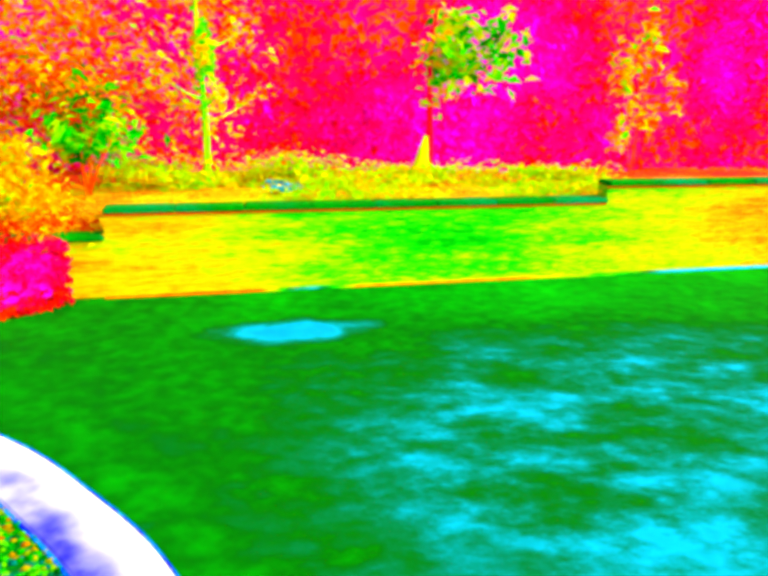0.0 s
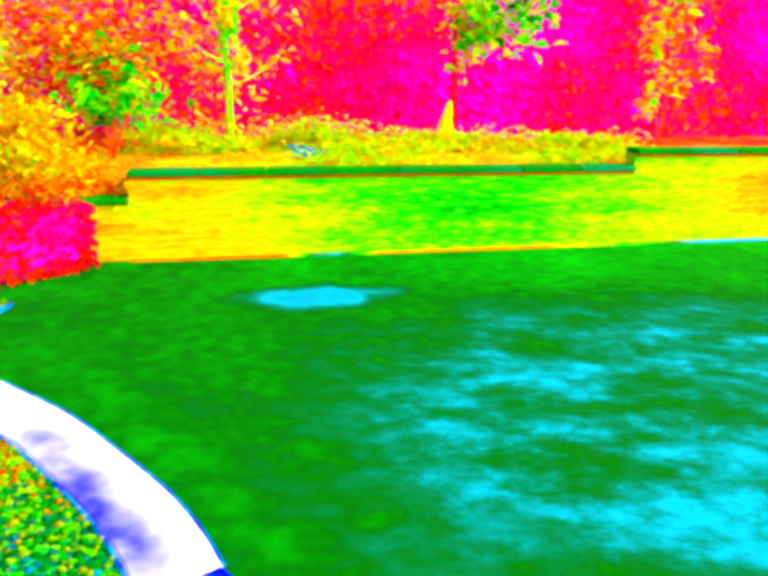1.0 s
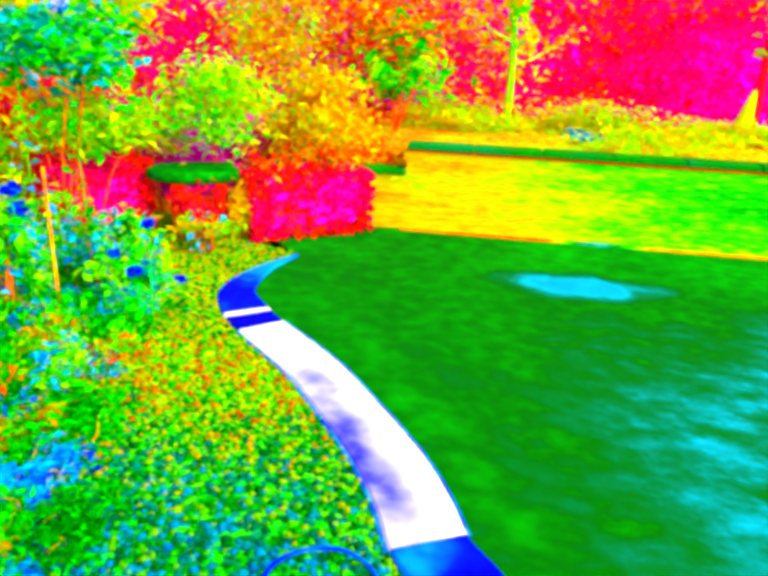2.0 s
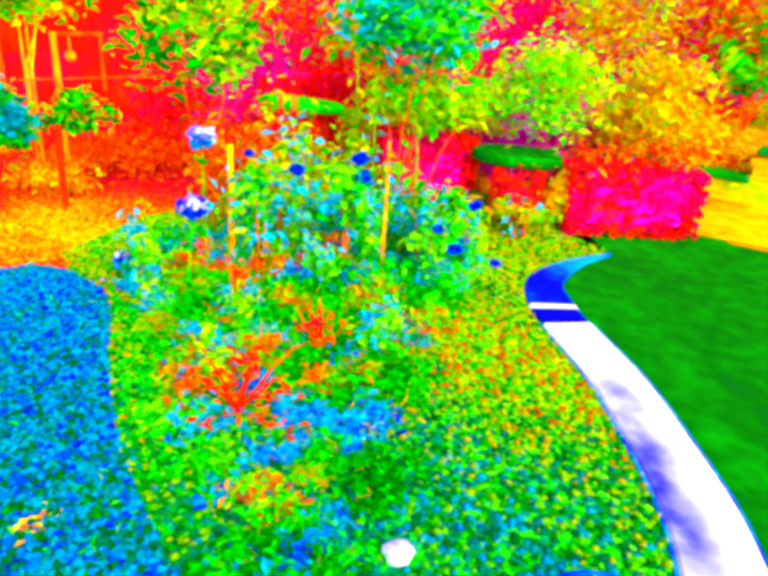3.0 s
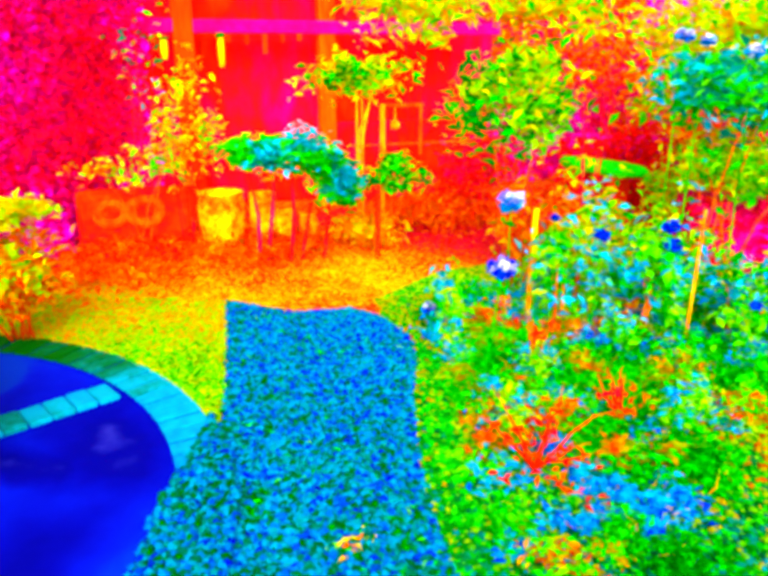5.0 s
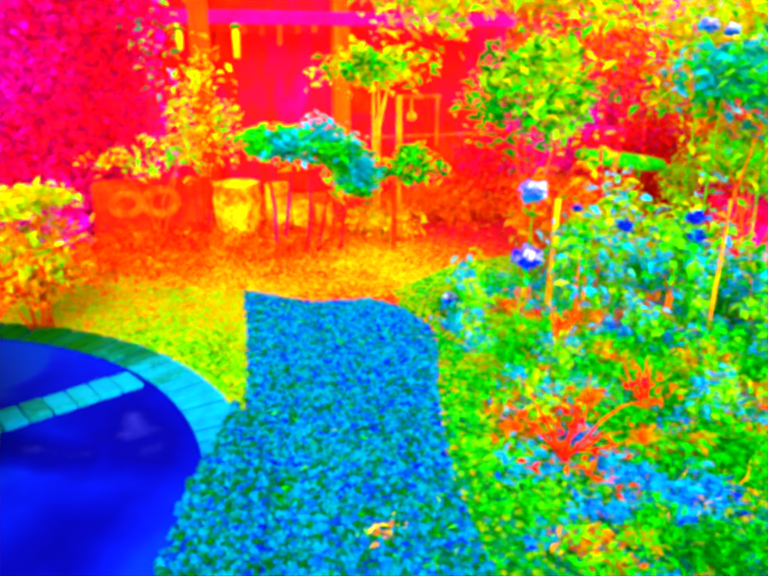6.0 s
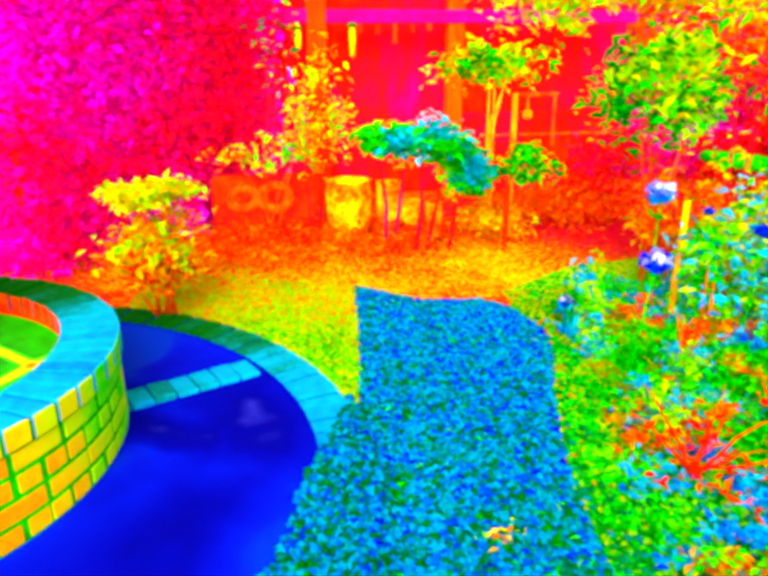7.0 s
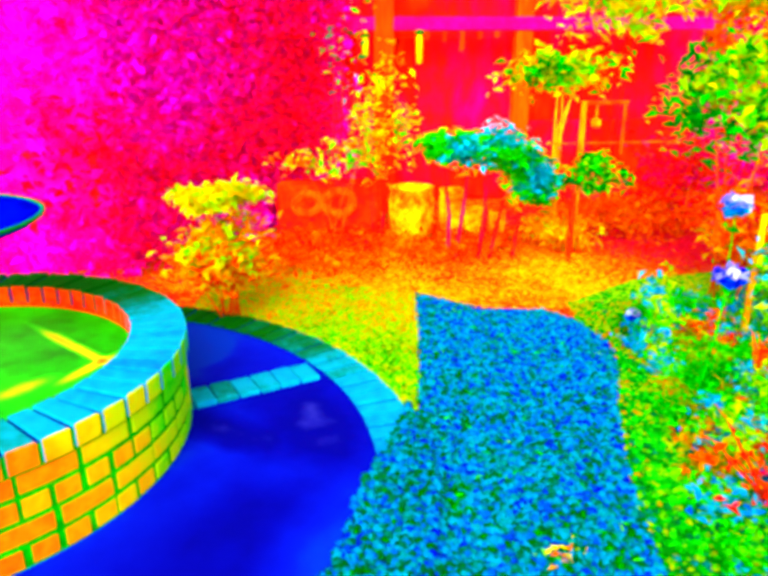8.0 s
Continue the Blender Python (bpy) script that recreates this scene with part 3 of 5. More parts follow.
piece("joint_face", annulus("joint_face", R_TOP1 - 0.03, R_TOP1 - 0.009, H_WALL - H_COPE + 0.002, H_WALL - 0.016, MORTAR), pool)
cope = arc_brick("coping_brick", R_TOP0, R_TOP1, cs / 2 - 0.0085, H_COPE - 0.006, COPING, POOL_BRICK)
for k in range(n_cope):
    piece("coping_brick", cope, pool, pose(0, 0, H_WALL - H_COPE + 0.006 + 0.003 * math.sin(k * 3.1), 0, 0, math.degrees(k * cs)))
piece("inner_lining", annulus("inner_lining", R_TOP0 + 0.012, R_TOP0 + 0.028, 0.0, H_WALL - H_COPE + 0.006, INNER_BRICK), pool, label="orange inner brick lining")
w = np.linspace(0, 2 * math.pi, 64, endpoint=False)
piece("water", mesh_of("water", [((R_TOP0 + 0.02) * math.cos(t), (R_TOP0 + 0.02) * math.sin(t), 0.385) for t in w], [tuple(range(64))], POOL_WATER), pool, label="still green water with orange weed")

# Bowl on a pedestal in the middle of the pool.
fountain = base_of("fountain", *POOL, 0.41, "fountain with a wide blue glazed bowl standing in the round pool", "fountain")


def turned(name, profile, material, n=32):
    """A turned body from (radius, height) pairs."""
    verts = [(r * math.cos(2 * math.pi * i / n), r * math.sin(2 * math.pi * i / n), z) for r, z in profile for i in range(n)]
    faces = [(k * n + i, k * n + (i + 1) % n, (k + 1) * n + (i + 1) % n, (k + 1) * n + i) for k in range(len(profile) - 1) for i in range(n)]
    return mesh_of(name, verts, faces, material, True)


piece("pedestal", turned("pedestal", [(0.0, -0.41), (0.2, -0.41), (0.2, -0.19), (0.11, -0.12), (0.08, 0.1), (0.07, 0.4), (0.12, 0.62), (0.0, 0.62)], BOWL_RIM), fountain)
piece("bowl", turned("bowl", [(0.0, 0.60), (0.2, 0.61), (0.46, 0.65), (0.61, 0.70), (0.65, 0.73), (0.63, 0.74), (0.46, 0.715), (0.2, 0.70), (0.0, 0.70)], BOWL_BLUE, 40), fountain, label="deep blue glazed bowl")
piece("rim", turned("rim", [(0.64, 0.73), (0.655, 0.73), (0.658, 0.742), (0.64, 0.745), (0.64, 0.73)], BOWL_RIM, 40), fountain, label="thin green rim")

# ---- garden wall behind the lawn ----
garden_wall = base_of("wall_garden", *WALL_A, "long low yellow-green brick garden wall with a dark green stepped coping", "wall", kind="structure")
turn = math.degrees(math.atan2(WALL_DIR.y, WALL_DIR.x))
garden_wall.rotation_euler = (0, 0, radians(turn))
STEP, LEFT_H, RIGHT_H, LONG = 6.02, 0.79, 0.965, 15.0


def box_part(name, x0, x1, y0, y1, z0, z1, material, parent, bevel=0.0, label=""):
    me = bevelled(name, x1 - x0, y1 - y0, z1 - z0, bevel, material)
    return piece(name, me, parent, pose((x0 + x1) / 2, (y0 + y1) / 2, z0), label)


box_part("wall_core", 0.94, STEP, 0.004, 0.20, -0.1, LEFT_H, WALL_MORTAR, garden_wall)
box_part("wall_core", STEP, LONG, 0.004, 0.20, -0.1, RIGHT_H, WALL_MORTAR, garden_wall)
box_part("wall_core", -0.4, 0.94, 0.004, 0.20, -0.1, 0.54, WALL_MORTAR, garden_wall)
for x0, x1, h in ((-0.4, 0.94, 0.54), (0.94, STEP, LEFT_H), (STEP, LONG, RIGHT_H)):
    n = max(1, round((x1 - x0) / 0.6))
    for i in range(n):
        a, b = x0 + (x1 - x0) * i / n, x0 + (x1 - x0) * (i + 1) / n
        box_part("coping_stone", a + 0.003, b - 0.003, -0.045, 0.22, h, h + 0.055, WALL_CAP, garden_wall, 0.012)

# Added strips draw the shadow and dirt lines under coping and at foot.
for x0, x1, h in ((0.94, STEP, LEFT_H), (STEP, LONG, RIGHT_H)):
    box_part("drip_course", x0 + 0.004, x1 - 0.004, -0.016, 0.02, h - 0.022, h - 0.004, LINE_ORANGE, garden_wall, 0.003, "thin orange strip for the shadow and dirt line under the coping")
box_part("mowing_edge", 0.9, LONG, -0.06, 0.002, -0.02, 0.014, EDGE_STRIP, garden_wall, 0.006, "thin orange and blue strip for the shadow and dirt line at the wall's foot")

# Terrace behind the wall.
terrace = base_of("terrace", *WALL_A, "raised terrace ground behind the garden wall", "ground", kind="structure")
terrace.rotation_euler = (0, 0, radians(turn))
box_part("terrace_bed", -0.38, 18.0, 0.21, 9.0, -0.2, 0.75, LITTER, terrace)

# ---- woods and hedges that close the place, shade put into their colour ----
def thicket(name, label, x0, y0, x1, y1, height, depth, n, size, lo=0.0, hi=0.15, z0=0.0):
    """A dense hedge along a line: a lumpy core in shade colour with leaves all over it."""
    root = base_of(name, x0, y0, z0, label, "hedge")
    d = Vector((x1 - x0, y1 - y0, 0))
    L, u = d.length, d.normalized()
    v = Vector((-u.y, u.x, 0))
    nx, nz = max(8, int(L * 1.5)), 10
    verts = []
    for side in (0, 1):
        for j in range(nz + 1):
            for i in range(nx + 1):
                s = L * i / nx
                h = height * j / nz * (0.93 + 0.16 * noise.noise(Vector((s * 1.4, x0, 3.0))))
                o = depth * (0.3 if side == 0 else 1.0) + 0.15 * noise.noise(Vector((s * 0.8, h * 0.8, side * 9 + x0)))
                q = u * s + v * o
                verts.append((q.x, q.y, h))
    m = (nx + 1) * (nz + 1)
    faces = []
    for side in (0, 1):
        for j in range(nz):
            for i in range(nx):
                a = side * m + j * (nx + 1) + i
                faces.append((a, a + 1, a + nx + 2, a + nx + 1) if side == 0 else (a + 1, a, a + nx + 1, a + nx + 2))
    for i in range(nx):
        a = nz * (nx + 1) + i
        faces.append((a, a + 1, a + 1 + m, a + m))
    piece("thicket_core", mesh_of("thicket_core", verts, faces, CORE_SHADE, True), root)
    s = RNG.uniform(0, L, n)
    h = height * RNG.uniform(0, 1.0, n) * (0.98 + 0.08 * np.sin(s * 3.1 + x0) + 0.04 * RNG.normal(size=n))
    o = depth * 0.3 + RNG.normal(size=n) * 0.12 - 0.26
    p = np.stack([u.x * s + v.x * o, u.y * s + v.y * o, h], 1)
    vv, ff = leaf_cloud(p, size, 0.2, 0.6)
    tagged(piece("foliage", mesh_of("foliage", vv, ff, leaf_mat(lo, hi, 0.36, 0.10, 0.065)), root), kind="stuff")
    return root


# The low leaf tones hold the shade under the trees.
thicket("woodland_edge", "woodland edge behind the terrace, its shade in deep magenta", -9.0, 7.9, 16.0, 14.7, 6.0, 2.0, 22000, 0.17, -0.08, 0.29, z0=0.4)
thicket("dark_hedge", "tall hedge behind the round pool, its shade in magenta", -5.9, -12.0, -6.35, -2.25, 5.0, 1.2, 16000, 0.11, -0.08, 0.18)
thicket("hedge_return", "dark red and magenta hedge running to the summerhouse", -6.4, -2.3, -8.75, -0.2, 4.6, 1.0, 12000, 0.10, -0.09, 0.15)
# Low hedge added to fill the dark gaps between the shrubs.
thicket("low_hedge", "low dark red hedge added in the dark gaps behind the bed", -7.9, 4.6, -4.5, 6.9, 0.95, 0.8, 6000, 0.09, -0.05, 0.18)
thicket("back_hedge", "dark red hedge behind the flower bed", -9.8, 3.7, -8.6, 10.2, 5.5, 1.2, 16000, 0.13, 0.0, 0.32)

# ---- summerhouse behind the shrubs ----
house = base_of("summerhouse", -8.9, 0.1, 0, "timber summerhouse in shaded red tones with orange posts and a deep doorway", "house")
box_part("wall_panel", -0.6, -0.45, -1.2, 4.2, 0, 3.2, HOUSE_SHADED, house)
for k in range(11):
    box_part("board", -0.45, -0.43, -0.95 + 0.38 * k, -0.95 + 0.38 * k + 0.365, 0, 3.1, HOUSE_SHADED, house, 0.005)
box_part("post", -0.05, 0.17, 0.03, 0.25, 0, 2.75, HOUSE_POST, house, 0.012, "orange timber post")
box_part("post", -0.05, 0.13, 1.67, 1.86, 0, 2.75, HOUSE_POST_PALE, house, 0.012, "yellow and orange timber post")
box_part("lintel", -0.1, 0.16, -1.0, 4.0, 2.06, 2.20, HOUSE_TRIM, house, 0.008, "magenta lintel beam in shade tone")
box_part("roof", -2.2, 0.45, -1.4, 4.4, 3.1, 3.25, HOUSE_SHADED, house, 0.02)
# Added panel in shade colour stands for the dark opening between the posts.
box_part("door_panel", -0.42, -0.38, 0.35, 1.5, 0.05, 2.0, HOUSE_SHADED, house, 0.01, "dark red panel standing for the shaded opening")
box_part("lower_panel", -0.2, -0.1, 1.87, 3.9, 0.0, 1.02, HOUSE_SHADED, house, 0.005)

for k in range(5):
    h = (0.10, 0.12, 0.22, 0.1, 0.08)[k]
    box_part("hanging_strip", 0.165, 0.175, 0.60 + 0.2 * k, 0.65 + 0.2 * k, 2.06 - h, 2.052, HOUSE_POST, house, 0.002, "short pale hanging strip")


def lantern(x, y, z, h):
    root = base_of("wall_lantern", x, y, z, "small yellow lantern with a green cap on the summerhouse", "lantern", "lanterns on the summerhouse")
    piece("body", turned("body", [(0.0, 0.0), (0.030, 0.01), (0.038, h * 0.6), (0.028, h * 0.9), (0.0, h * 0.9)], LAMP_BODY, 12), root)
    piece("cap", turned("cap", [(0.0, h), (0.03, h), (0.06, h * 0.93), (0.055, h * 0.88), (0.0, h * 0.88)], BENCH_TOP, 12), root, label="dark green cap")
    piece("bracket", bevelled("bracket", 0.10, 0.02, 0.02, 0.003, HOUSE_POST), root, pose(-0.05, 0, h * 0.95))


lantern(-8.62, 0.62, 1.70, 0.36)
lantern(-8.66, 0.02, 1.78, 0.24)

# ---- trees behind the wall ----
def tree(name, label, x, y, z, height, r, crown, limbs, lo, hi, bark, leaf=0.12, lean=(0, 0)):
    """A tapered trunk with limbs; crown: (height, rx, ry, rz, leaves, clumps)."""
    root = base_of(name, x, y, z, label, "tree")
    trunk = [(lean[0] * t * height + 0.03 * math.sin(7 * t), lean[1] * t * height, -0.15 + t * height, r * (1.25 - 0.85 * t)) for t in np.linspace(0, 1, 8)]
    v, f = tubes([trunk], 9)
    trunk_part = piece("trunk", mesh_of("trunk", v, f, bark, True), root)
    ends = []
    for k in range(limbs):
        t = RNG.uniform(0.25, 0.95)
        w, up, L = RNG.uniform(0, 6.28), RNG.uniform(0.2, 0.7), RNG.uniform(0.45, 0.95) * height * 0.26
        b = (lean[0] * t * height, lean[1] * t * height, t * height - 0.15)
        path = [(b[0] + math.cos(w) * L * s, b[1] + math.sin(w) * L * s, b[2] + up * L * s ** 1.3, r * 0.45 * (1.1 - s)) for s in (0, 0.35, 0.7, 1.0)]
        v, f = tubes([path], 6)
        piece("limb", mesh_of("limb", v, f, bark, True), trunk_part)
        ends += [np.array(path[j][:3]) + RNG.normal(size=(12, 3)) * 0.09 for j in (2, 3)]
    for h, cx, cy, rx, ry, rz, n, clumps in crown:
        p, _ = clumped(n, rx, ry, rz, clumps, 0.3, h)
        p[:, 0] += cx
        p[:, 1] += cy
        if ends:
            p = np.concatenate([p, *ends])
            ends = []
        v, f = leaf_cloud(p, leaf, 0.5, 0.55)
        piece("crown", mesh_of("crown", v, f, leaf_mat(lo, hi)), root)
    return root


tree("young_tree", "young tree with a pale green trunk and sparse orange leaves", -2.40, 8.60, 0.75, 3.4, 0.038, [(1.2, -0.2, 0.1, 0.9, 0.6, 1.2, 260, 12), (2.2, 0, 0, 1.0, 0.8, 0.9, 300, 12)], 16, 0.22, 0.50, BARK_GREEN, 0.12)
tree("round_tree", "slim red-trunked tree with a compact yellow-green crown", 0.32, 9.6, 0.75, 2.4, 0.05, [(1.64, 0.46, 0.2, 0.78, 0.6, 0.68, 560, 16)], 0, 0.30, 0.62, BARK_RED, 0.17, (0.03, 0.01))
round_tree_foot = bpy.data.objects["round_tree"]
v, f = tubes([[(-0.08, 0, -0.05, 0.16), (-0.07, 0, 0.14, 0.13), (-0.04, 0, 0.36, 0.08), (0.0, 0, 0.60, 0.035)]], 9)
piece("root_flare", mesh_of("root_flare", v, f, BARK_GREEN, True), round_tree_foot, label="flared yellow-green foot of the trunk")
p, _ = clumped(230, 0.15, 0.15, 0.42, 10, 0.3, 1.55)
v, f = leaf_cloud(p + [0.06, 0, 0], 0.11, 0.2, 0.6)
piece("ivy", mesh_of("ivy", v, f, leaf_mat(0.42, 0.54)), bpy.data.objects["young_tree"], label="bright green ivy on the trunk")
shrub("leafy_bush", "bush with large green leaves over dark shade", "shrub", -3.45, 7.60, 0.75, 0.74, 0.62, 0.5, 0.45, 360, 0.16, 0.38, 0.63, clumps=10)
shrub("orange_bush", "tall loose bush of orange and red leaves", "shrub", -4.2, 8.2, 0.6, 1.4, 1.6, 0.8, 1.2, 2600, 0.13, 0.13, 0.48, clumps=18)
shrub("climber", "sparse yellow climbing plant before the woods", "shrub", 3.35, 10.5, 0.75, 1.2, 0.72, 0.4, 1.25, 210, 0.17, 0.24, 0.54, clumps=15, tight=0.16, thick=0.008)
shrub("yellow_bush", "low yellow bush beside the wall end", "shrub", -3.80, 6.6, 0.0, 0.75, 0.85, 0.55, 0.62, 2400, 0.09, 0.27, 0.44, clumps=16)
for x, y, rx, rz, n in ((-2.9, 8.3, 1.0, 0.22, 1300), (-1.4, 8.9, 1.3, 0.30, 1700), (0.3, 9.1, 0.9, 0.16, 1000), (1.8, 9.3, 1.2, 0.2, 1400), (-0.4, 7.6, 1.0, 0.14, 700), (2.0, 8.2, 1.0, 0.12, 600)):
    shrub("ground_cover", "low yellow ground-cover plants on the terrace", "plants", x - 0.2, y, 0.75, 0.12, rx, 0.5, rz, n, 0.09, 0.34, 0.49, clumps=16, thick=0.008, group="terrace plants", up=1.2)
shrub("blue_flower_clump", "small clump of pale blue flowers on the terrace", "flowers", -1.40, 8.0, 0.75, 0.10, 0.26, 0.12, 0.06, 190, 0.08, 0.64, 0.75, clumps=5, thick=0.006)

# ---- bushes and seats at the far end of the bed ----
def dark_bush(x, y, turn_deg, sx, sy, sz, label, shoots):
    """A dense clipped bush, squarish, with young shoots on top."""
    root = base_of("dark_bush", x, y, 0, label, "shrub", "dark bushes by the lawn")
    root.rotation_euler = (0, 0, radians(turn_deg))
    q = RNG.uniform(-1, 1, (2600, 3))
    q /= np.maximum(np.abs(q).max(1), 0.75)[:, None]
    v, f = leaf_cloud(q * [sx, sy, sz] + [0, 0, sz + 0.01], 0.09, 0.2, 0.55)
    piece("crown", mesh_of("crown", v, f, leaf_mat(0.03, 0.26, 1.2, 0.2)), root)
    # Block in shade colour stands for the bush's unlit inside.
    piece("inner_growth", bevelled("inner_growth", sx * 1.86, sy * 1.8, sz * 1.9, 0.12, CORE_SHADE, 3), root)
    v, f = leaf_cloud(RNG.uniform(-1, 1, (shoots, 3)) * [sx + 0.04, sy + 0.02, 0.13] + [0, 0, sz * 2.2], 0.10, 0.6, 0.3)
    tagged(piece("young_growth", mesh_of("young_growth", v, f, leaf_mat(0.10, 0.40)), root), "orange young shoots", kind="stuff")


dark_bush(-3.50, 5.66, 52, 0.58, 0.30, 0.29, "dense dark magenta clipped bush at the lawn's edge", 260)
dark_bush(-5.08, 4.62, 65, 0.44, 0.28, 0.33, "dense dark magenta bush behind the flowers, by a bench", 140)


def bench(x, y, turn_deg, length, depth, h, label, top=BENCH_TOP):
    """A low seat with a smooth long oval top on two legs."""
    root = base_of("garden_bench", x, y, 0, label, "bench", "garden benches")
    root.rotation_euler = (0, 0, radians(turn_deg))
    n, rows = 36, ((0.90, 0.0), (1.0, 0.03), (1.0, 0.075), (0.94, 0.10))
    verts, faces = [], []
    for k, z in rows:
        for i in range(n):
            a = 2 * math.pi * i / n
            c, d = math.cos(a), math.sin(a)
            verts.append((k * length / 2 * math.copysign(abs(c) ** 0.95, c), k * depth / 2 * math.copysign(abs(d) ** 0.95, d), z))
    faces = [(r * n + i, r * n + (i + 1) % n, (r + 1) * n + (i + 1) % n, (r + 1) * n + i) for r in range(3) for i in range(n)]
    faces += [tuple(range(3 * n, 4 * n)), tuple(reversed(range(n)))]
    piece("seat", mesh_of("seat", verts, faces, top), root, pose(0, 0, h), "smooth green seat slab")
    leg = bevelled("leg", 0.12, depth * 0.6, h, 0.015, BENCH_LEG)
    for s in (-1, 1):
        piece("leg", leg, root, pose(s * length * 0.2, 0, 0))
    return root


bench(-4.30, 5.12, 38, 0.92, 0.62, 0.50, "low bench with a dark green smooth seat among bushes")
bench(-6.82, 4.42, 19, 1.10, 0.42, 0.64, "low bench with a green seat before the dark hedge", BENCH_BRIGHT)

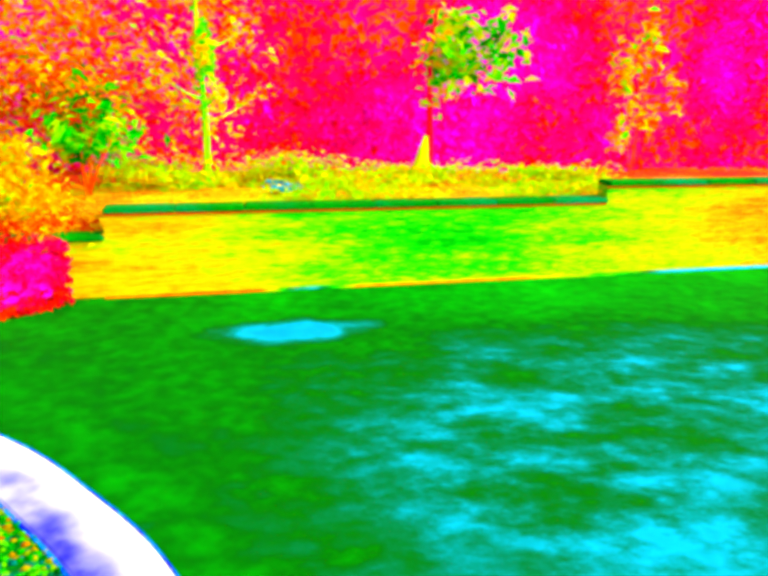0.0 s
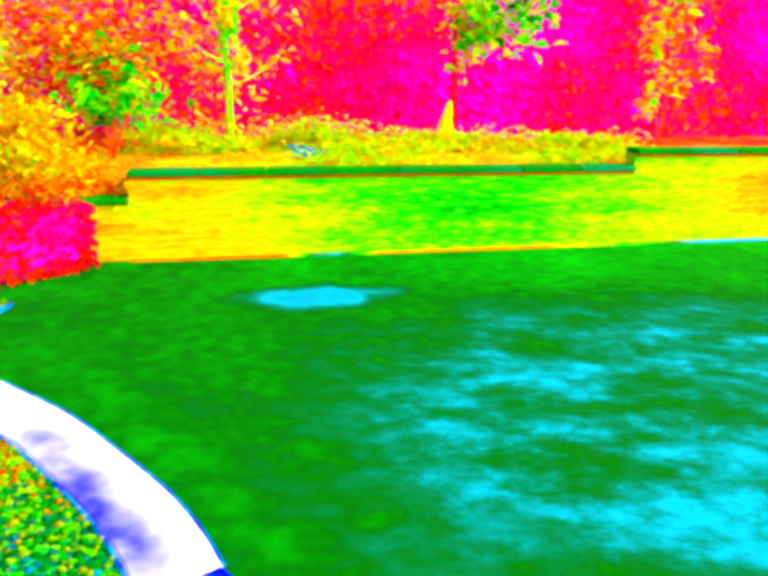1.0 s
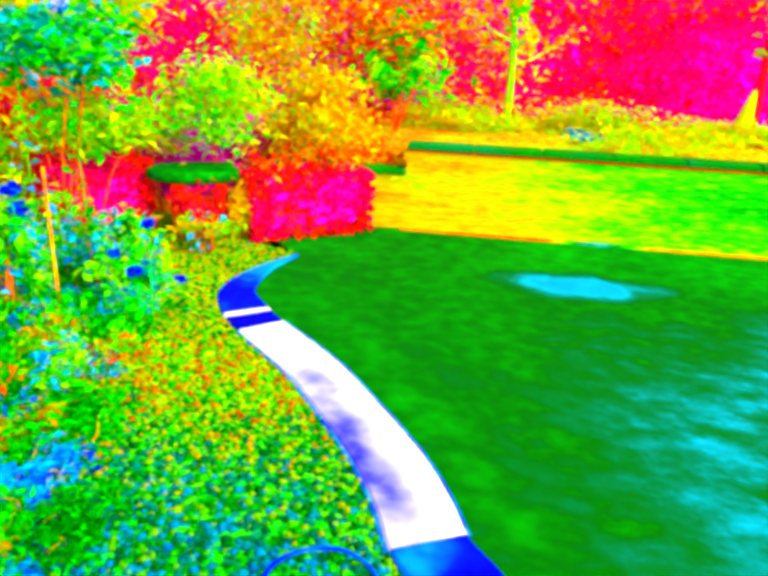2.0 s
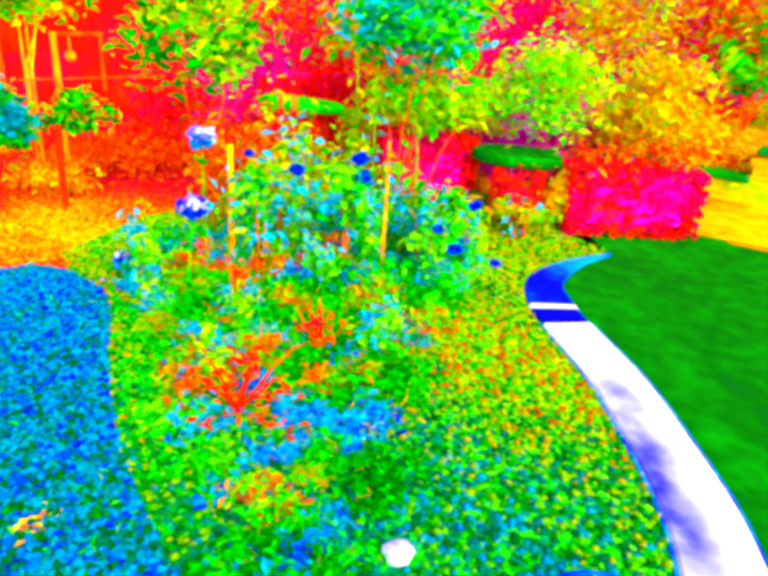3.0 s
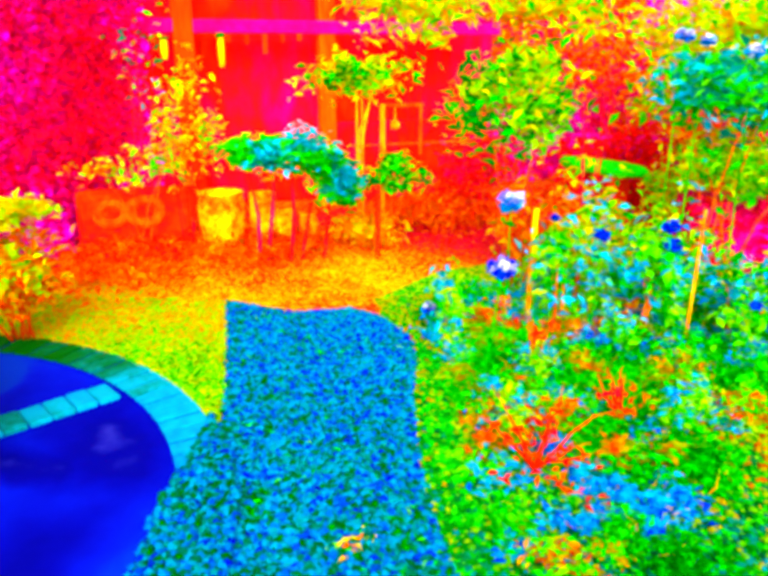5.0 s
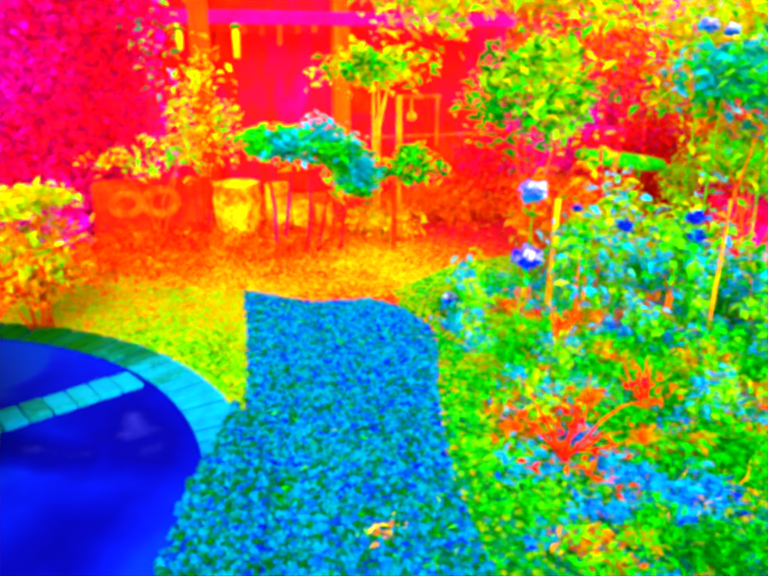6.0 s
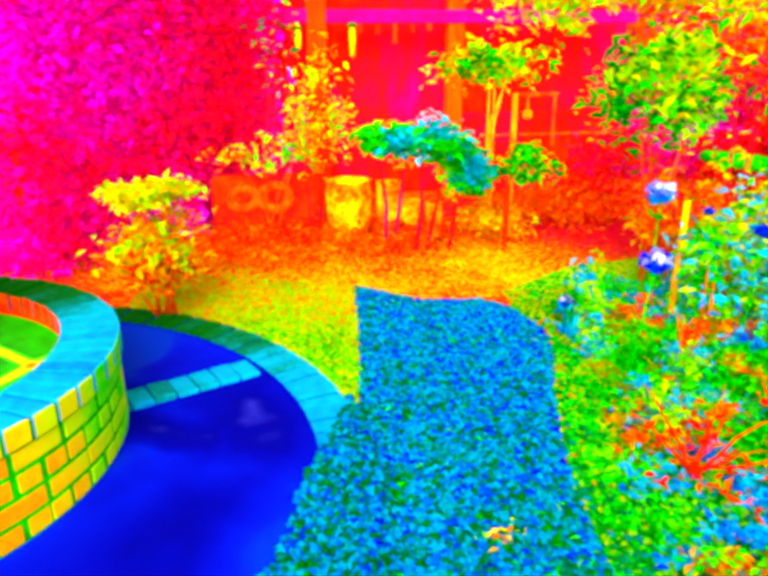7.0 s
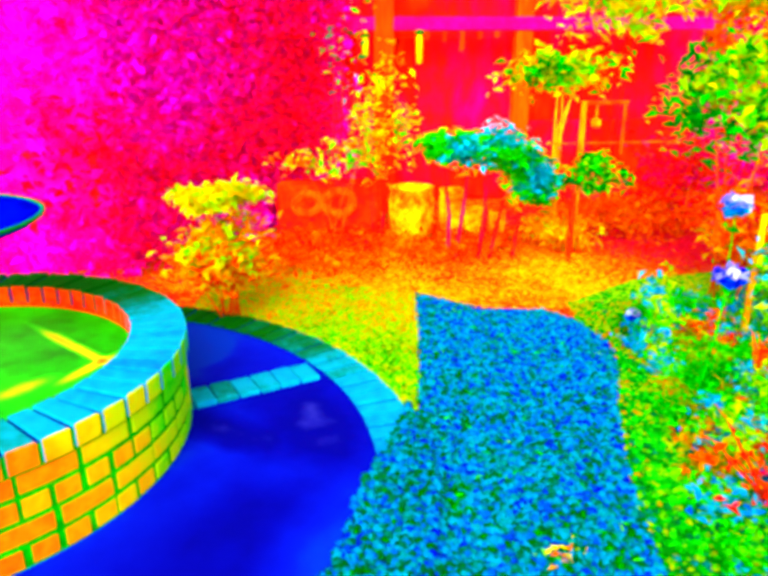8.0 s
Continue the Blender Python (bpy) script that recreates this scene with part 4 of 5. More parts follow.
BUSHES = [
    # x, y, cz, rx, ry, rz, leaves, size, lo, hi, clumps, name, label
    (-4.94, 4.15, 1.62, 0.60, 0.72, 0.33, 1350, 0.115, 0.44, 0.59, 14, "tall_shrub", "tall shrub with bright green and cyan leaves"),
    (-4.84, 4.40, 1.05, 0.55, 0.60, 0.32, 1150, 0.10, 0.34, 0.58, 12, "yellow_shrub", "yellow-green leafy shrub under a tall one"),
    (-4.40, 5.50, 1.10, 0.75, 0.55, 0.48, 1700, 0.09, 0.32, 0.58, 15, "yellow_shrub", "yellow-green leafy shrub by the dark bush"),
    (-6.60, 5.10, 1.50, 0.7, 0.55, 0.34, 480, 0.10, 0.20, 0.62, 12, "green_shrub", "loose green and orange shrub"),
    (-5.89, 3.58, 2.15, 0.6, 0.6, 0.25, 130, 0.11, 0.28, 0.58, 8, "overhanging_tree", "small tree with yellow and green leaves"),
    (-3.70, 6.08, 1.10, 0.7, 0.45, 0.42, 900, 0.09, 0.27, 0.48, 12, "yellow_shrub", "yellow and orange leafy shrub by the wall"),
    (-5.24, 2.43, 1.58, 0.46, 0.50, 0.42, 760, 0.10, 0.32, 0.58, 13, "feathery_shrub", "feathery shrub with green tips and yellow inside"),
    (-5.19, 2.58, 0.70, 0.40, 0.40, 0.40, 520, 0.08, 0.11, 0.40, 9, "orange_shrub", "orange shrub under the feathery one"),
    (-7.44, 0.08, 1.20, 0.42, 0.38, 0.70, 430, 0.09, 0.20, 0.58, 14, "climbing_shrub", "climbing shrub with yellow stems and green tips"),
    (-7.60, -0.30, 2.00, 0.3, 0.35, 0.55, 45, 0.08, 0.36, 0.78, 9, "climbing_shrub", "sparse climbing shoots with small green leaves before the hedge"),
    (-7.49, -0.42, 0.84, 0.42, 0.5, 0.18, 210, 0.09, 0.20, 0.56, 8, "yellow_shrub", "small loose yellow shrub by the pots"),
    (-6.75, 1.92, 0.79, 0.36, 0.32, 0.20, 420, 0.09, 0.42, 0.66, 7, "green_shrub", "low loose green shrub by the trellis"),
    (-7.04, 1.72, 1.68, 0.40, 0.54, 0.24, 300, 0.10, 0.32, 0.52, 14, "small_tree", "small tree with green crown on yellow stems"),
    (-7.49, 2.45, 2.24, 0.5, 0.85, 0.36, 760, 0.13, 0.29, 0.54, 18, "overhanging_tree", "overhanging yellow leafy tree"),
    (-5.75, 4.62, 0.66, 0.45, 0.42, 0.36, 560, 0.09, 0.28, 0.57, 12, "yellow_shrub", "loose yellow-green shrub between the benches"),
    (-6.45, 3.90, 0.32, 0.55, 0.50, 0.26, 560, 0.09, 0.12, 0.42, 12, "red_shrub", "loose red and orange shrub before the bench"),
    (-6.30, 5.45, 0.95, 0.75, 0.65, 0.55, 800, 0.10, 0.14, 0.46, 13, "orange_shrub", "loose orange and yellow shrub before the dark hedge"),
    (-4.12, 4.86, 0.26, 0.34, 0.34, 0.24, 520, 0.08, 0.08, 0.30, 9, "red_shrub", "low red plant under the bench"),
    (-3.86, 5.10, 0.32, 0.16, 0.16, 0.28, 260, 0.07, 0.28, 0.46, 8, "yellow_shrub", "slim upright yellow plant beside the bench"),
    (-5.10, 5.50, 0.95, 0.55, 0.50, 0.34, 800, 0.09, 0.24, 0.54, 12, "yellow_shrub", "loose yellow shrub behind the bench"),
    (-7.00, 3.50, 2.32, 0.5, 0.60, 0.26, 480, 0.12, 0.28, 0.52, 14, "overhanging_tree", "spreading yellow leafy tree beside the summerhouse"),
    (-7.29, 3.18, 0.55, 0.9, 0.5, 0.5, 800, 0.10, 0.04, 0.28, 12, "red_shrub", "loose red and orange shrub"),
    (-6.09, 3.28, 0.30, 0.5, 0.5, 0.26, 700, 0.09, 0.18, 0.46, 9, "orange_shrub", "orange and yellow leafy shrub"),
    (-5.79, 5.28, 2.0, 0.9, 0.8, 0.42, 1500, 0.12, 0.28, 0.54, 14, "overhanging_tree", "yellow leafy tree over the bed"),
    (-7.30, 6.20, 2.15, 1.3, 0.9, 0.65, 2000, 0.12, 0.28, 0.52, 18, "overhanging_tree", "spreading yellow and orange leafy tree before the hedge"),
    (-4.95, 7.35, 1.95, 0.8, 0.6, 0.6, 1900, 0.08, 0.24, 0.52, 14, "overhanging_tree", "yellow leafy tree beside the garden wall"),
    (-8.19, 5.48, 1.75, 0.9, 0.7, 0.7, 330, 0.11, 0.14, 0.42, 12, "overhanging_tree", "orange and yellow tree before the hedge"),
    (-5.36, -1.20, 0.90, 0.34, 0.34, 0.085, 1100, 0.08, 0.30, 0.49, 10, "layered_shrub", "layered shrub with a flat yellow-green top"),
    (-5.36, -1.24, 0.49, 0.42, 0.40, 0.34, 1350, 0.08, 0.12, 0.52, 14, "layered_shrub", "layered shrub with orange and green leaves"),
    (-4.35, 2.35, 0.45, 0.30, 0.30, 0.34, 285, 0.085, 0.40, 0.64, 9, "perennial", "leafy perennial with blue-green leaves"),
    (-4.75, 2.75, 0.55, 0.34, 0.30, 0.40, 312, 0.085, 0.28, 0.64, 9, "perennial", "leafy perennial with green leaves"),
    (-4.05, 2.85, 0.50, 0.28, 0.28, 0.36, 285, 0.085, 0.40, 0.64, 9, "perennial", "leafy perennial with blue-green leaves"),
    (-4.45, 3.30, 0.55, 0.34, 0.32, 0.42, 312, 0.085, 0.28, 0.64, 9, "perennial", "leafy perennial with green leaves"),
    (-3.75, 3.40, 0.38, 0.28, 0.28, 0.28, 258, 0.085, 0.40, 0.64, 8, "perennial", "leafy perennial with blue-green leaves"),
    (-4.85, 3.75, 0.34, 0.36, 0.34, 0.25, 260, 0.085, 0.28, 0.64, 9, "perennial", "leafy perennial with yellow-green leaves"),
    (-5.15, 3.15, 0.60, 0.34, 0.32, 0.45, 312, 0.085, 0.28, 0.64, 9, "perennial", "leafy perennial with orange and green leaves"),
    (-4.15, 4.05, 0.26, 0.32, 0.30, 0.20, 260, 0.085, 0.28, 0.64, 9, "perennial", "leafy perennial with yellow-green leaves"),
    (-3.85, 4.60, 0.22, 0.30, 0.28, 0.18, 260, 0.085, 0.28, 0.64, 9, "perennial", "leafy perennial with orange leaves"),
]
for x, y, cz, rx, ry, rz, n, size, lo, hi, clumps, name, label in BUSHES:
    tips = None
    if "blue-green" in label:
        tips = (0.30, 0.66, 0.80, "bright blue leaf tips")
    elif "cyan" in label:
        tips = (0.40, 0.63, 0.74, "cyan leaf tips")
    elif name == "feathery_shrub":
        tips = (0.60, 0.50, 0.64, "green and teal leaf tips")
    elif name == "small_tree":
        tips = (1.1, 0.48, 0.61, "green upper leaves")
    elif name == "perennial":
        tips = (0.13, 0.66, 0.82, "scattered cyan leaf tips")
    shrub(name, label, "tree" if "tree" in name else "shrub", x, y, 0, cz, rx, ry, rz, n, size, lo, hi, BARK_RED if name in ("overhanging_tree", "climbing_shrub") else BARK_YELLOW if name == "small_tree" else BARK_ORANGE, clumps, thick=0.014 if name == "small_tree" else 0.010, tips=tips, fork=0.06 if name == "small_tree" else 0.4)

def hanging_shrub():
    """A broad shrub whose crown steps down to one side, on red stems."""
    global RNG
    RNG = np.random.default_rng(33)
    root = base_of("blue_green_shrub", -6.60, 0.95, 0, "broad shrub with drooping blue-green leaves on red stems", "shrub")
    for dy, cz, rx, ry, rz, n, blue in ((-0.24, 1.05, 0.40, 0.34, 0.15, 420, 0.35), (0.04, 1.04, 0.40, 0.40, 0.18, 560, 0.6), (0.36, 0.80, 0.30, 0.26, 0.22, 360, 0.65), (0.48, 0.66, 0.22, 0.18, 0.15, 190, 0.4)):
        p, c = clumped(n, rx, ry, rz, 10, 0.33, cz)
        v, f = leaf_cloud(p + [0, dy, 0], 0.10, 0.7, 0.5)
        crown = piece("crown", mesh_of("crown", v, f, leaf_mat(0.46, 0.57)), root)
        if blue:
            p, c = clumped(int(n * blue), rx * 0.95, ry * 0.95, rz * 1.05, 9, 0.3, cz + 0.02)
            v, f = leaf_cloud(p + [0.06, dy, 0], 0.10, 0.9, 0.5)
            tagged(piece("tip_leaves", mesh_of("tip_leaves", v, f, leaf_mat(0.63, 0.75)), crown), "bright blue leaves", kind="stuff")
    for y0, y1, h in ((-0.32, -0.40, 0.95), (-0.25, -0.15, 1.0), (-0.02, 0.0, 0.95), (0.08, 0.22, 0.85), (0.30, 0.34, 0.8)):
        v, f = tubes([[(-0.1, y0, -0.03, 0.022), (-0.06, y0 * 0.7 + y1 * 0.3 + 0.03, h * 0.45, 0.018), (0, y1, h, 0.010)]], 7)
        piece("stem", mesh_of("stem", v, f, BARK_RED, True), root, label="dark red stem")


hanging_shrub()

# ---- pots, stone ornament and trellis before the summerhouse ----
def pot(x, y, r, h, label):
    root = base_of("stone_pot", x, y, 0, label, "pot", "pots by the summerhouse")
    piece("body", turned("body", [(0.0, 0.0), (r * 0.75, 0.0), (r * 0.95, h * 0.4), (r, h * 0.8), (r * 0.9, h * 0.93), (r * 1.0, h), (r * 0.85, h), (r * 0.78, h * 0.9), (0.0, h * 0.9)], POT, 20), root)
    return root


# Pierced ornamental stone panel under the climbing shrub.
ornament = base_of("stone_ornament", -7.62, -0.42, 0, "low orange ornamental stone panel with two round recesses", "ornament")
ornament.rotation_euler = (0, 0, radians(3))
box_part("panel", -0.06, 0.0, -0.56, 0.52, 0.0, 0.60, RED_STEM, ornament, 0.04, "dark red stone panel")
for cy, r, k in ((-0.25, 0.13, 0.045), (0.07, 0.15, 0.05)):
    path = [(0.01, cy + r * math.cos(a), 0.36 + r * 0.8 * math.sin(a), k) for a in np.linspace(0, 2 * math.pi, 25)]
    v, f = tubes([path], 8)
    piece("ring", mesh_of("ring", v, f, BARK_ORANGE, True), ornament, label="orange rounded ring")

pot(-7.29, 0.37, 0.23, 0.57, "large rounded yellow stone pot")
pot(-7.24, 0.77, 0.135, 0.55, "tall yellow stone pot")
pot(-7.19, 0.98, 0.10, 0.37, "small slim yellow stone pot")
pot(-7.13, 1.20, 0.09, 0.35, "small slim yellow stone pot")
shrub("rounded_bush", "low dark orange bush before the stone ornament", "shrub", -7.35, -0.45, 0, 0.08, 0.45, 0.6, 0.14, 600, 0.07, 0.14, 0.34, clumps=14)
shrub("mounded_bush", "low mounded dark red bush before the summerhouse", "shrub", -7.45, 2.70, 0, 0.22, 0.6, 0.95, 0.30, 2000, 0.07, 0.17, 0.33, clumps=20, thick=0.008)
shrub("low_bush", "low yellow and orange bush beside the trellis", "shrub", -6.85, 1.75, 0, 0.16, 0.4, 0.45, 0.2, 700, 0.08, 0.24, 0.46, clumps=14, thick=0.008)
shrub("low_bush", "low orange bush before the pots", "shrub", -6.9, 0.55, 0, 0.12, 0.75, 0.8, 0.12, 1300, 0.07, 0.15, 0.33, clumps=16, thick=0.008)
shrub("low_bush", "low orange bush before the pots", "shrub", -6.6, -0.5, 0, 0.1, 0.8, 0.7, 0.12, 1100, 0.07, 0.16, 0.36, clumps=16, thick=0.008)

trellis = base_of("trellis_frame", -6.95, 1.90, 0, "pale yellow timber trellis frame with a thin rail", "trellis")
box_part("upright", -0.02, 0.02, 0.01, 0.054, 0, 1.40, BARK_YELLOW, trellis, 0.006)
box_part("upright", -0.015, 0.015, 0.42, 0.445, 0.9, 1.40, BARK_ORANGE, trellis, 0.006)
box_part("rail", -0.02, 0.02, 0.055, 0.46, 1.37, 1.40, BARK_ORANGE, trellis, 0.006)
box_part("rail", -0.008, 0.008, -0.3, 1.01, 1.008, 1.019, BARK_ORANGE, trellis, 0.002, "thin pale yellow rail")
piece("knob", turned("knob", [(0.0, 1.15), (0.035, 1.165), (0.048, 1.20), (0.035, 1.235), (0.006, 1.25), (0.004, 1.37), (0.0, 1.37)], BARK_YELLOW, 14), trellis, pose(0, 0.16, 0), "round yellow hanging knob")


def stake(x, y, h, w, mat_, label):
    root = base_of("garden_stake", x, y, 0, label, "stake", "stakes in the bed")
    v, f = tubes([[(0, 0, -0.05, w), (0.005, 0, h * 0.6, w * 0.95), (0.0, 0.006, h, w * 0.9)]], 8)
    piece("shaft", mesh_of("shaft", v, f, mat_, False), root)


stake(-3.86, 3.08, 0.95, 0.011, BARK_YELLOW, "yellow wooden stake among the plants")
stake(-4.58, 2.27, 0.86, 0.024, BARK_YELLOW, "stout yellow wooden stake among flowers")
stake(-6.55, 1.75, 0.62, 0.03, HOUSE_POST, "yellow stump beside the shrubs")

# ---- plants in the bed ----
def flower(x, y, z, r, label, mat_, petals=22):
    """A full round bloom on a thin stem."""
    root = base_of("flower", x, y, 0, label, "flower", "flowers in the bed")
    p = RNG.normal(size=(petals * 3, 3))
    p /= np.linalg.norm(p, axis=1)[:, None]
    p = p * r * RNG.uniform(0.35, 0.95, (len(p), 1)) * [1, 1, 0.75] + [0, 0, z]
    high = p[:, 2] > z + 0.15 * r + RNG.normal(size=len(p)) * 0.25 * r
    v, f = leaf_cloud(p[~high], r * 0.9, 0.8, 0.9)
    bloom = piece("bloom", mesh_of("bloom", v, f, AZUREFL if z > 0.9 else BLUEFL), root)
    v, f = leaf_cloud(p[high], r * 0.9, 0.8, 0.9)
    piece("top_petals", mesh_of("top_petals", v, f, mat_), bloom)
    bx, by = RNG.normal(size=2) * 0.05
    v, f = tubes([[(bx, by, -0.03, 0.007), (bx * 0.5, by * 0.5, z * 0.5, 0.006), (0, 0, z, 0.004)]], 5)
    stalk = piece("stem", mesh_of("stem", v, f, leaf_mat(0.45, 0.60)), root)
    q = np.stack([RNG.normal(size=10) * 0.05, RNG.normal(size=10) * 0.05, RNG.uniform(0.2, 0.9, 10) * z], 1)
    v, f = leaf_cloud(q, 0.08, 0.4)
    tagged(piece("foliage", mesh_of("foliage", v, f, leaf_mat(0.42, 0.66)), stalk), kind="stuff")


for x, y, z, r, m in ((-3.76, 1.59, 0.73, 0.10, WHITE), (-4.55, 1.47, 0.22, 0.06, WHITE), (-4.52, 2.04, 0.93, 0.12, WHITE), (-3.91, 2.87, 0.84, 0.08, BLUEFL), (-4.15, 2.53, 0.75, 0.08, BLUEFL),
                      (-3.10, 3.15, 0.68, 0.06, BLUEFL), (-3.17, 3.08, 0.39, 0.07, BLUEFL), (-4.4, 2.32, 0.83, 0.05, BLUEFL), (-4.74, 3.50, 2.01, 0.08, WHITE), (-4.62, 3.6, 1.98, 0.07, WHITE),
                      (-4.42, 3.85, 1.91, 0.09, WHITE), (-3.95, 2.95, 0.70, 0.09, BLUEFL), (-3.45, 3.2, 0.42, 0.05, BLUEFL), (-3.0, 3.3, 0.3, 0.05, BLUEFL)):
    flower(x, y, z, r * (0.78 if m is WHITE else 0.7), "white and blue rose bloom on a thin green stem" if m is WHITE else "blue flower head on a thin green stem", m)


def red_stems(x, y, h, spread, n, label):
    """Bare red stems fanning out of one base."""
    root = base_of("red_stemmed_plant", x, y, 0, label, "plant")
    for k in range(n):
        w, s = RNG.uniform(0, 6.28), spread * RNG.uniform(0.3, 1.0)
        path = [(math.cos(w) * s * t + 0.02 * math.sin(9 * t + k), math.sin(w) * s * t, h * RNG.uniform(0.85, 1.1) * t ** 0.8, 0.009 * (1.15 - t)) for t in np.linspace(0, 1, 5)]
        v, f = tubes([path], 5)
        piece("stem", mesh_of("stem", v, f, RED_STEM, True), root)
    p, _ = clumped(int(300 * spread), spread * 0.85, spread * 0.85, h * 0.4, 9, 0.3, h * 0.45)
    p[:, 2] = np.maximum(p[:, 2], 0.02)
    v, f = leaf_cloud(p, 0.06, 0.4)
    piece("leaves", mesh_of("leaves", v, f, leaf_mat(0.13, 0.34)), root, label="red and orange leaves")


red_stems(-2.86, 1.33, 0.30, 0.42, 11, "red-stemmed plant with orange leaves in the bed")
red_stems(-3.80, 1.88, 0.40, 0.12, 5, "tall red-stemmed shoots in the bed")
red_stems(-3.10, 1.98, 0.32, 0.2, 6, "red-stemmed plant with orange leaves in the bed")

# Low plants, six kinds, set out over the bed.
KINDS = []
for lo, hi, r, h, n, size, label, tips in ((0.47, 0.61, 0.20, 0.10, 300, 0.05, "low leafy green bedding plant", None), (0.20, 0.46, 0.20, 0.09, 190, 0.048, "low yellow and orange bedding plant with green leaves", (0.6, 0.44, 0.60, "green leaves")),
                                     (0.44, 0.60, 0.19, 0.09, 190, 0.055, "low green bedding plant with cyan leaf tips", (0.4, 0.66, 0.84, "cyan leaf tips")), (0.67, 0.88, 0.13, 0.06, 110, 0.06, "low silvery blue bedding plant", None),
                                     (0.36, 0.58, 0.15, 0.22, 230, 0.06, "upright green bedding plant", (0.3, 0.62, 0.80, "cyan leaf tips")), (0.16, 0.40, 0.17, 0.09, 170, 0.055, "low orange and red bedding plant", None)):
    k = shrub("bedding_plant", label, "plant", -3.5 - 0.25 * len(KINDS), 2.0 + 0.2 * len(KINDS), 0, h * 0.7, r, r, h, n, size, lo, hi, BARK_YELLOW, 6, thick=0.004, group="bedding plants", up=0.9, tips=tips)
    KINDS.append(k)
RNG = np.random.default_rng(21)
plants = scatter(3000, [(-1.75, 0.86), (-2.6, 1.02), (-3.4, 1.24), (-4.2, 1.50), (-4.9, 1.5), (-5.3, 2.4), (-5.2, 3.6), (-4.4, 4.3), (-3.8, 4.1), (-3.3, 3.4), (-2.9, 2.6), (-2.3, 1.75), (-1.75, 1.2)], (-5.4, 0.6, -1.3, 4.3))
placed = []
for x, y in plants:
    red = min(math.hypot(x + 2.86, y - 1.33), math.hypot(x + 2.66, y - 1.22))
    if red > 0.2 and math.hypot(x + 1.67, y - 1.28) > 0.3 and all((x - a) ** 2 + (y - b) ** 2 > 0.016 for a, b in placed):
        placed.append((x, y))
    if len(placed) >= 340:
        break
for x, y in placed:
    near = math.hypot(x + 2.1, y - 1.25) < 0.75
    back = y > 2.2 or x < -4.3
    shares = [0.42, 0.10, 0.24, 0.18, 0.04, 0.02] if near else ([0.38, 0.09, 0.26, 0.10, 0.13, 0.04] if back else [0.48, 0.11, 0.22, 0.07, 0.08, 0.04])
    if math.hypot(x + 3.4, y - 1.32) < 0.5:
        shares = [0.34, 0.40, 0.06, 0.02, 0.08, 0.10]
    kind = int(RNG.choice(6, p=shares))
    along = (x + 2.55) * 0.93 + (y - 1.58) * 0.37
    across = (y - 1.58) * 0.93 - (x + 2.55) * 0.37
    if abs(along) < 0.55 and abs(across) < 0.13:
        kind = 3  # drift of silvery plants below the red stems
    s = RNG.uniform(0.5, 1.05)
    copy_thing(KINDS[kind], pose(x, y, 0, 0, 0, RNG.uniform(0, 360)) @ Matrix.Diagonal((s, s, s * RNG.uniform(0.7, 1.2) * (1.35 if back else 0.9), 1)))

# White stone, hoop of hose.
bm = bmesh.new()
bmesh.ops.create_icosphere(bm, subdivisions=2, radius=0.055)
for v in bm.verts:
    v.co = v.co * (1 + 0.35 * noise.noise(v.co * 22)) * 1.0
    v.co.z = v.co.z * 0.5 + 0.022
me = bpy.data.meshes.new("white_stone")
bm.to_mesh(me)
bm.free()
me.materials.append(STONE_WHITE)
stone = tagged(new("white_stone", me), "small white stone on the mulch", "stone")
stone.location = (-1.70, 1.31, 0.0)

hoop = base_of("hose_loop", -1.06, 1.67, 0, "loop of thin blue hose lying on the mulch", "hose")
w = np.linspace(0, 2 * math.pi, 41)
path = [(0.20 * math.cos(t) * (1 + 0.06 * math.cos(2 * t)), 0.20 * math.sin(t), 0.014, 0.0085) for t in w]
v, f = tubes([path], 6)
piece("hose", mesh_of("hose", v, f, HOSE, True), hoop)

# ---- loose ground cover ----
def pebbles(name, label, n, outline, box, size, material, category, z=0.006, clear=R_EDGE1 + 0.02):
    p = scatter(n, outline, box)
    p = p[np.hypot(p[:, 0] - RING[0], p[:, 1] - RING[1]) > clear]
    m = len(p)
    base = np.array([(1, 0, 0), (0, 1, 0), (-1, 0, 0), (0, -1, 0), (0, 0, 0.7), (0, 0, -0.5)], float)
    face = np.array([(0, 1, 4), (1, 2, 4), (2, 3, 4), (3, 0, 4), (1, 0, 5), (2, 1, 5), (3, 2, 5), (0, 3, 5)])
    s = size * RNG.uniform(0.5, 1.5, (m, 1, 1)) * RNG.uniform(0.7, 1.2, (m, 1, 3))
    a = RNG.uniform(0, 6.28, m)
    rot = np.zeros((m, 3, 3))
    rot[:, 0, 0], rot[:, 0, 1], rot[:, 1, 0], rot[:, 1, 1], rot[:, 2, 2] = np.cos(a), -np.sin(a), np.sin(a), np.cos(a), 1
    v = np.einsum("mij,mkj->mki", rot, base[None] * s) + np.concatenate([p, np.full((m, 1), z)], 1)[:, None]
    f = (np.arange(m)[:, None, None] * 6 + face[None]).reshape(-1, 3)
    return tagged(new(name, mesh_of(name, v.reshape(-1, 3), f, material)), label, category, kind="stuff")


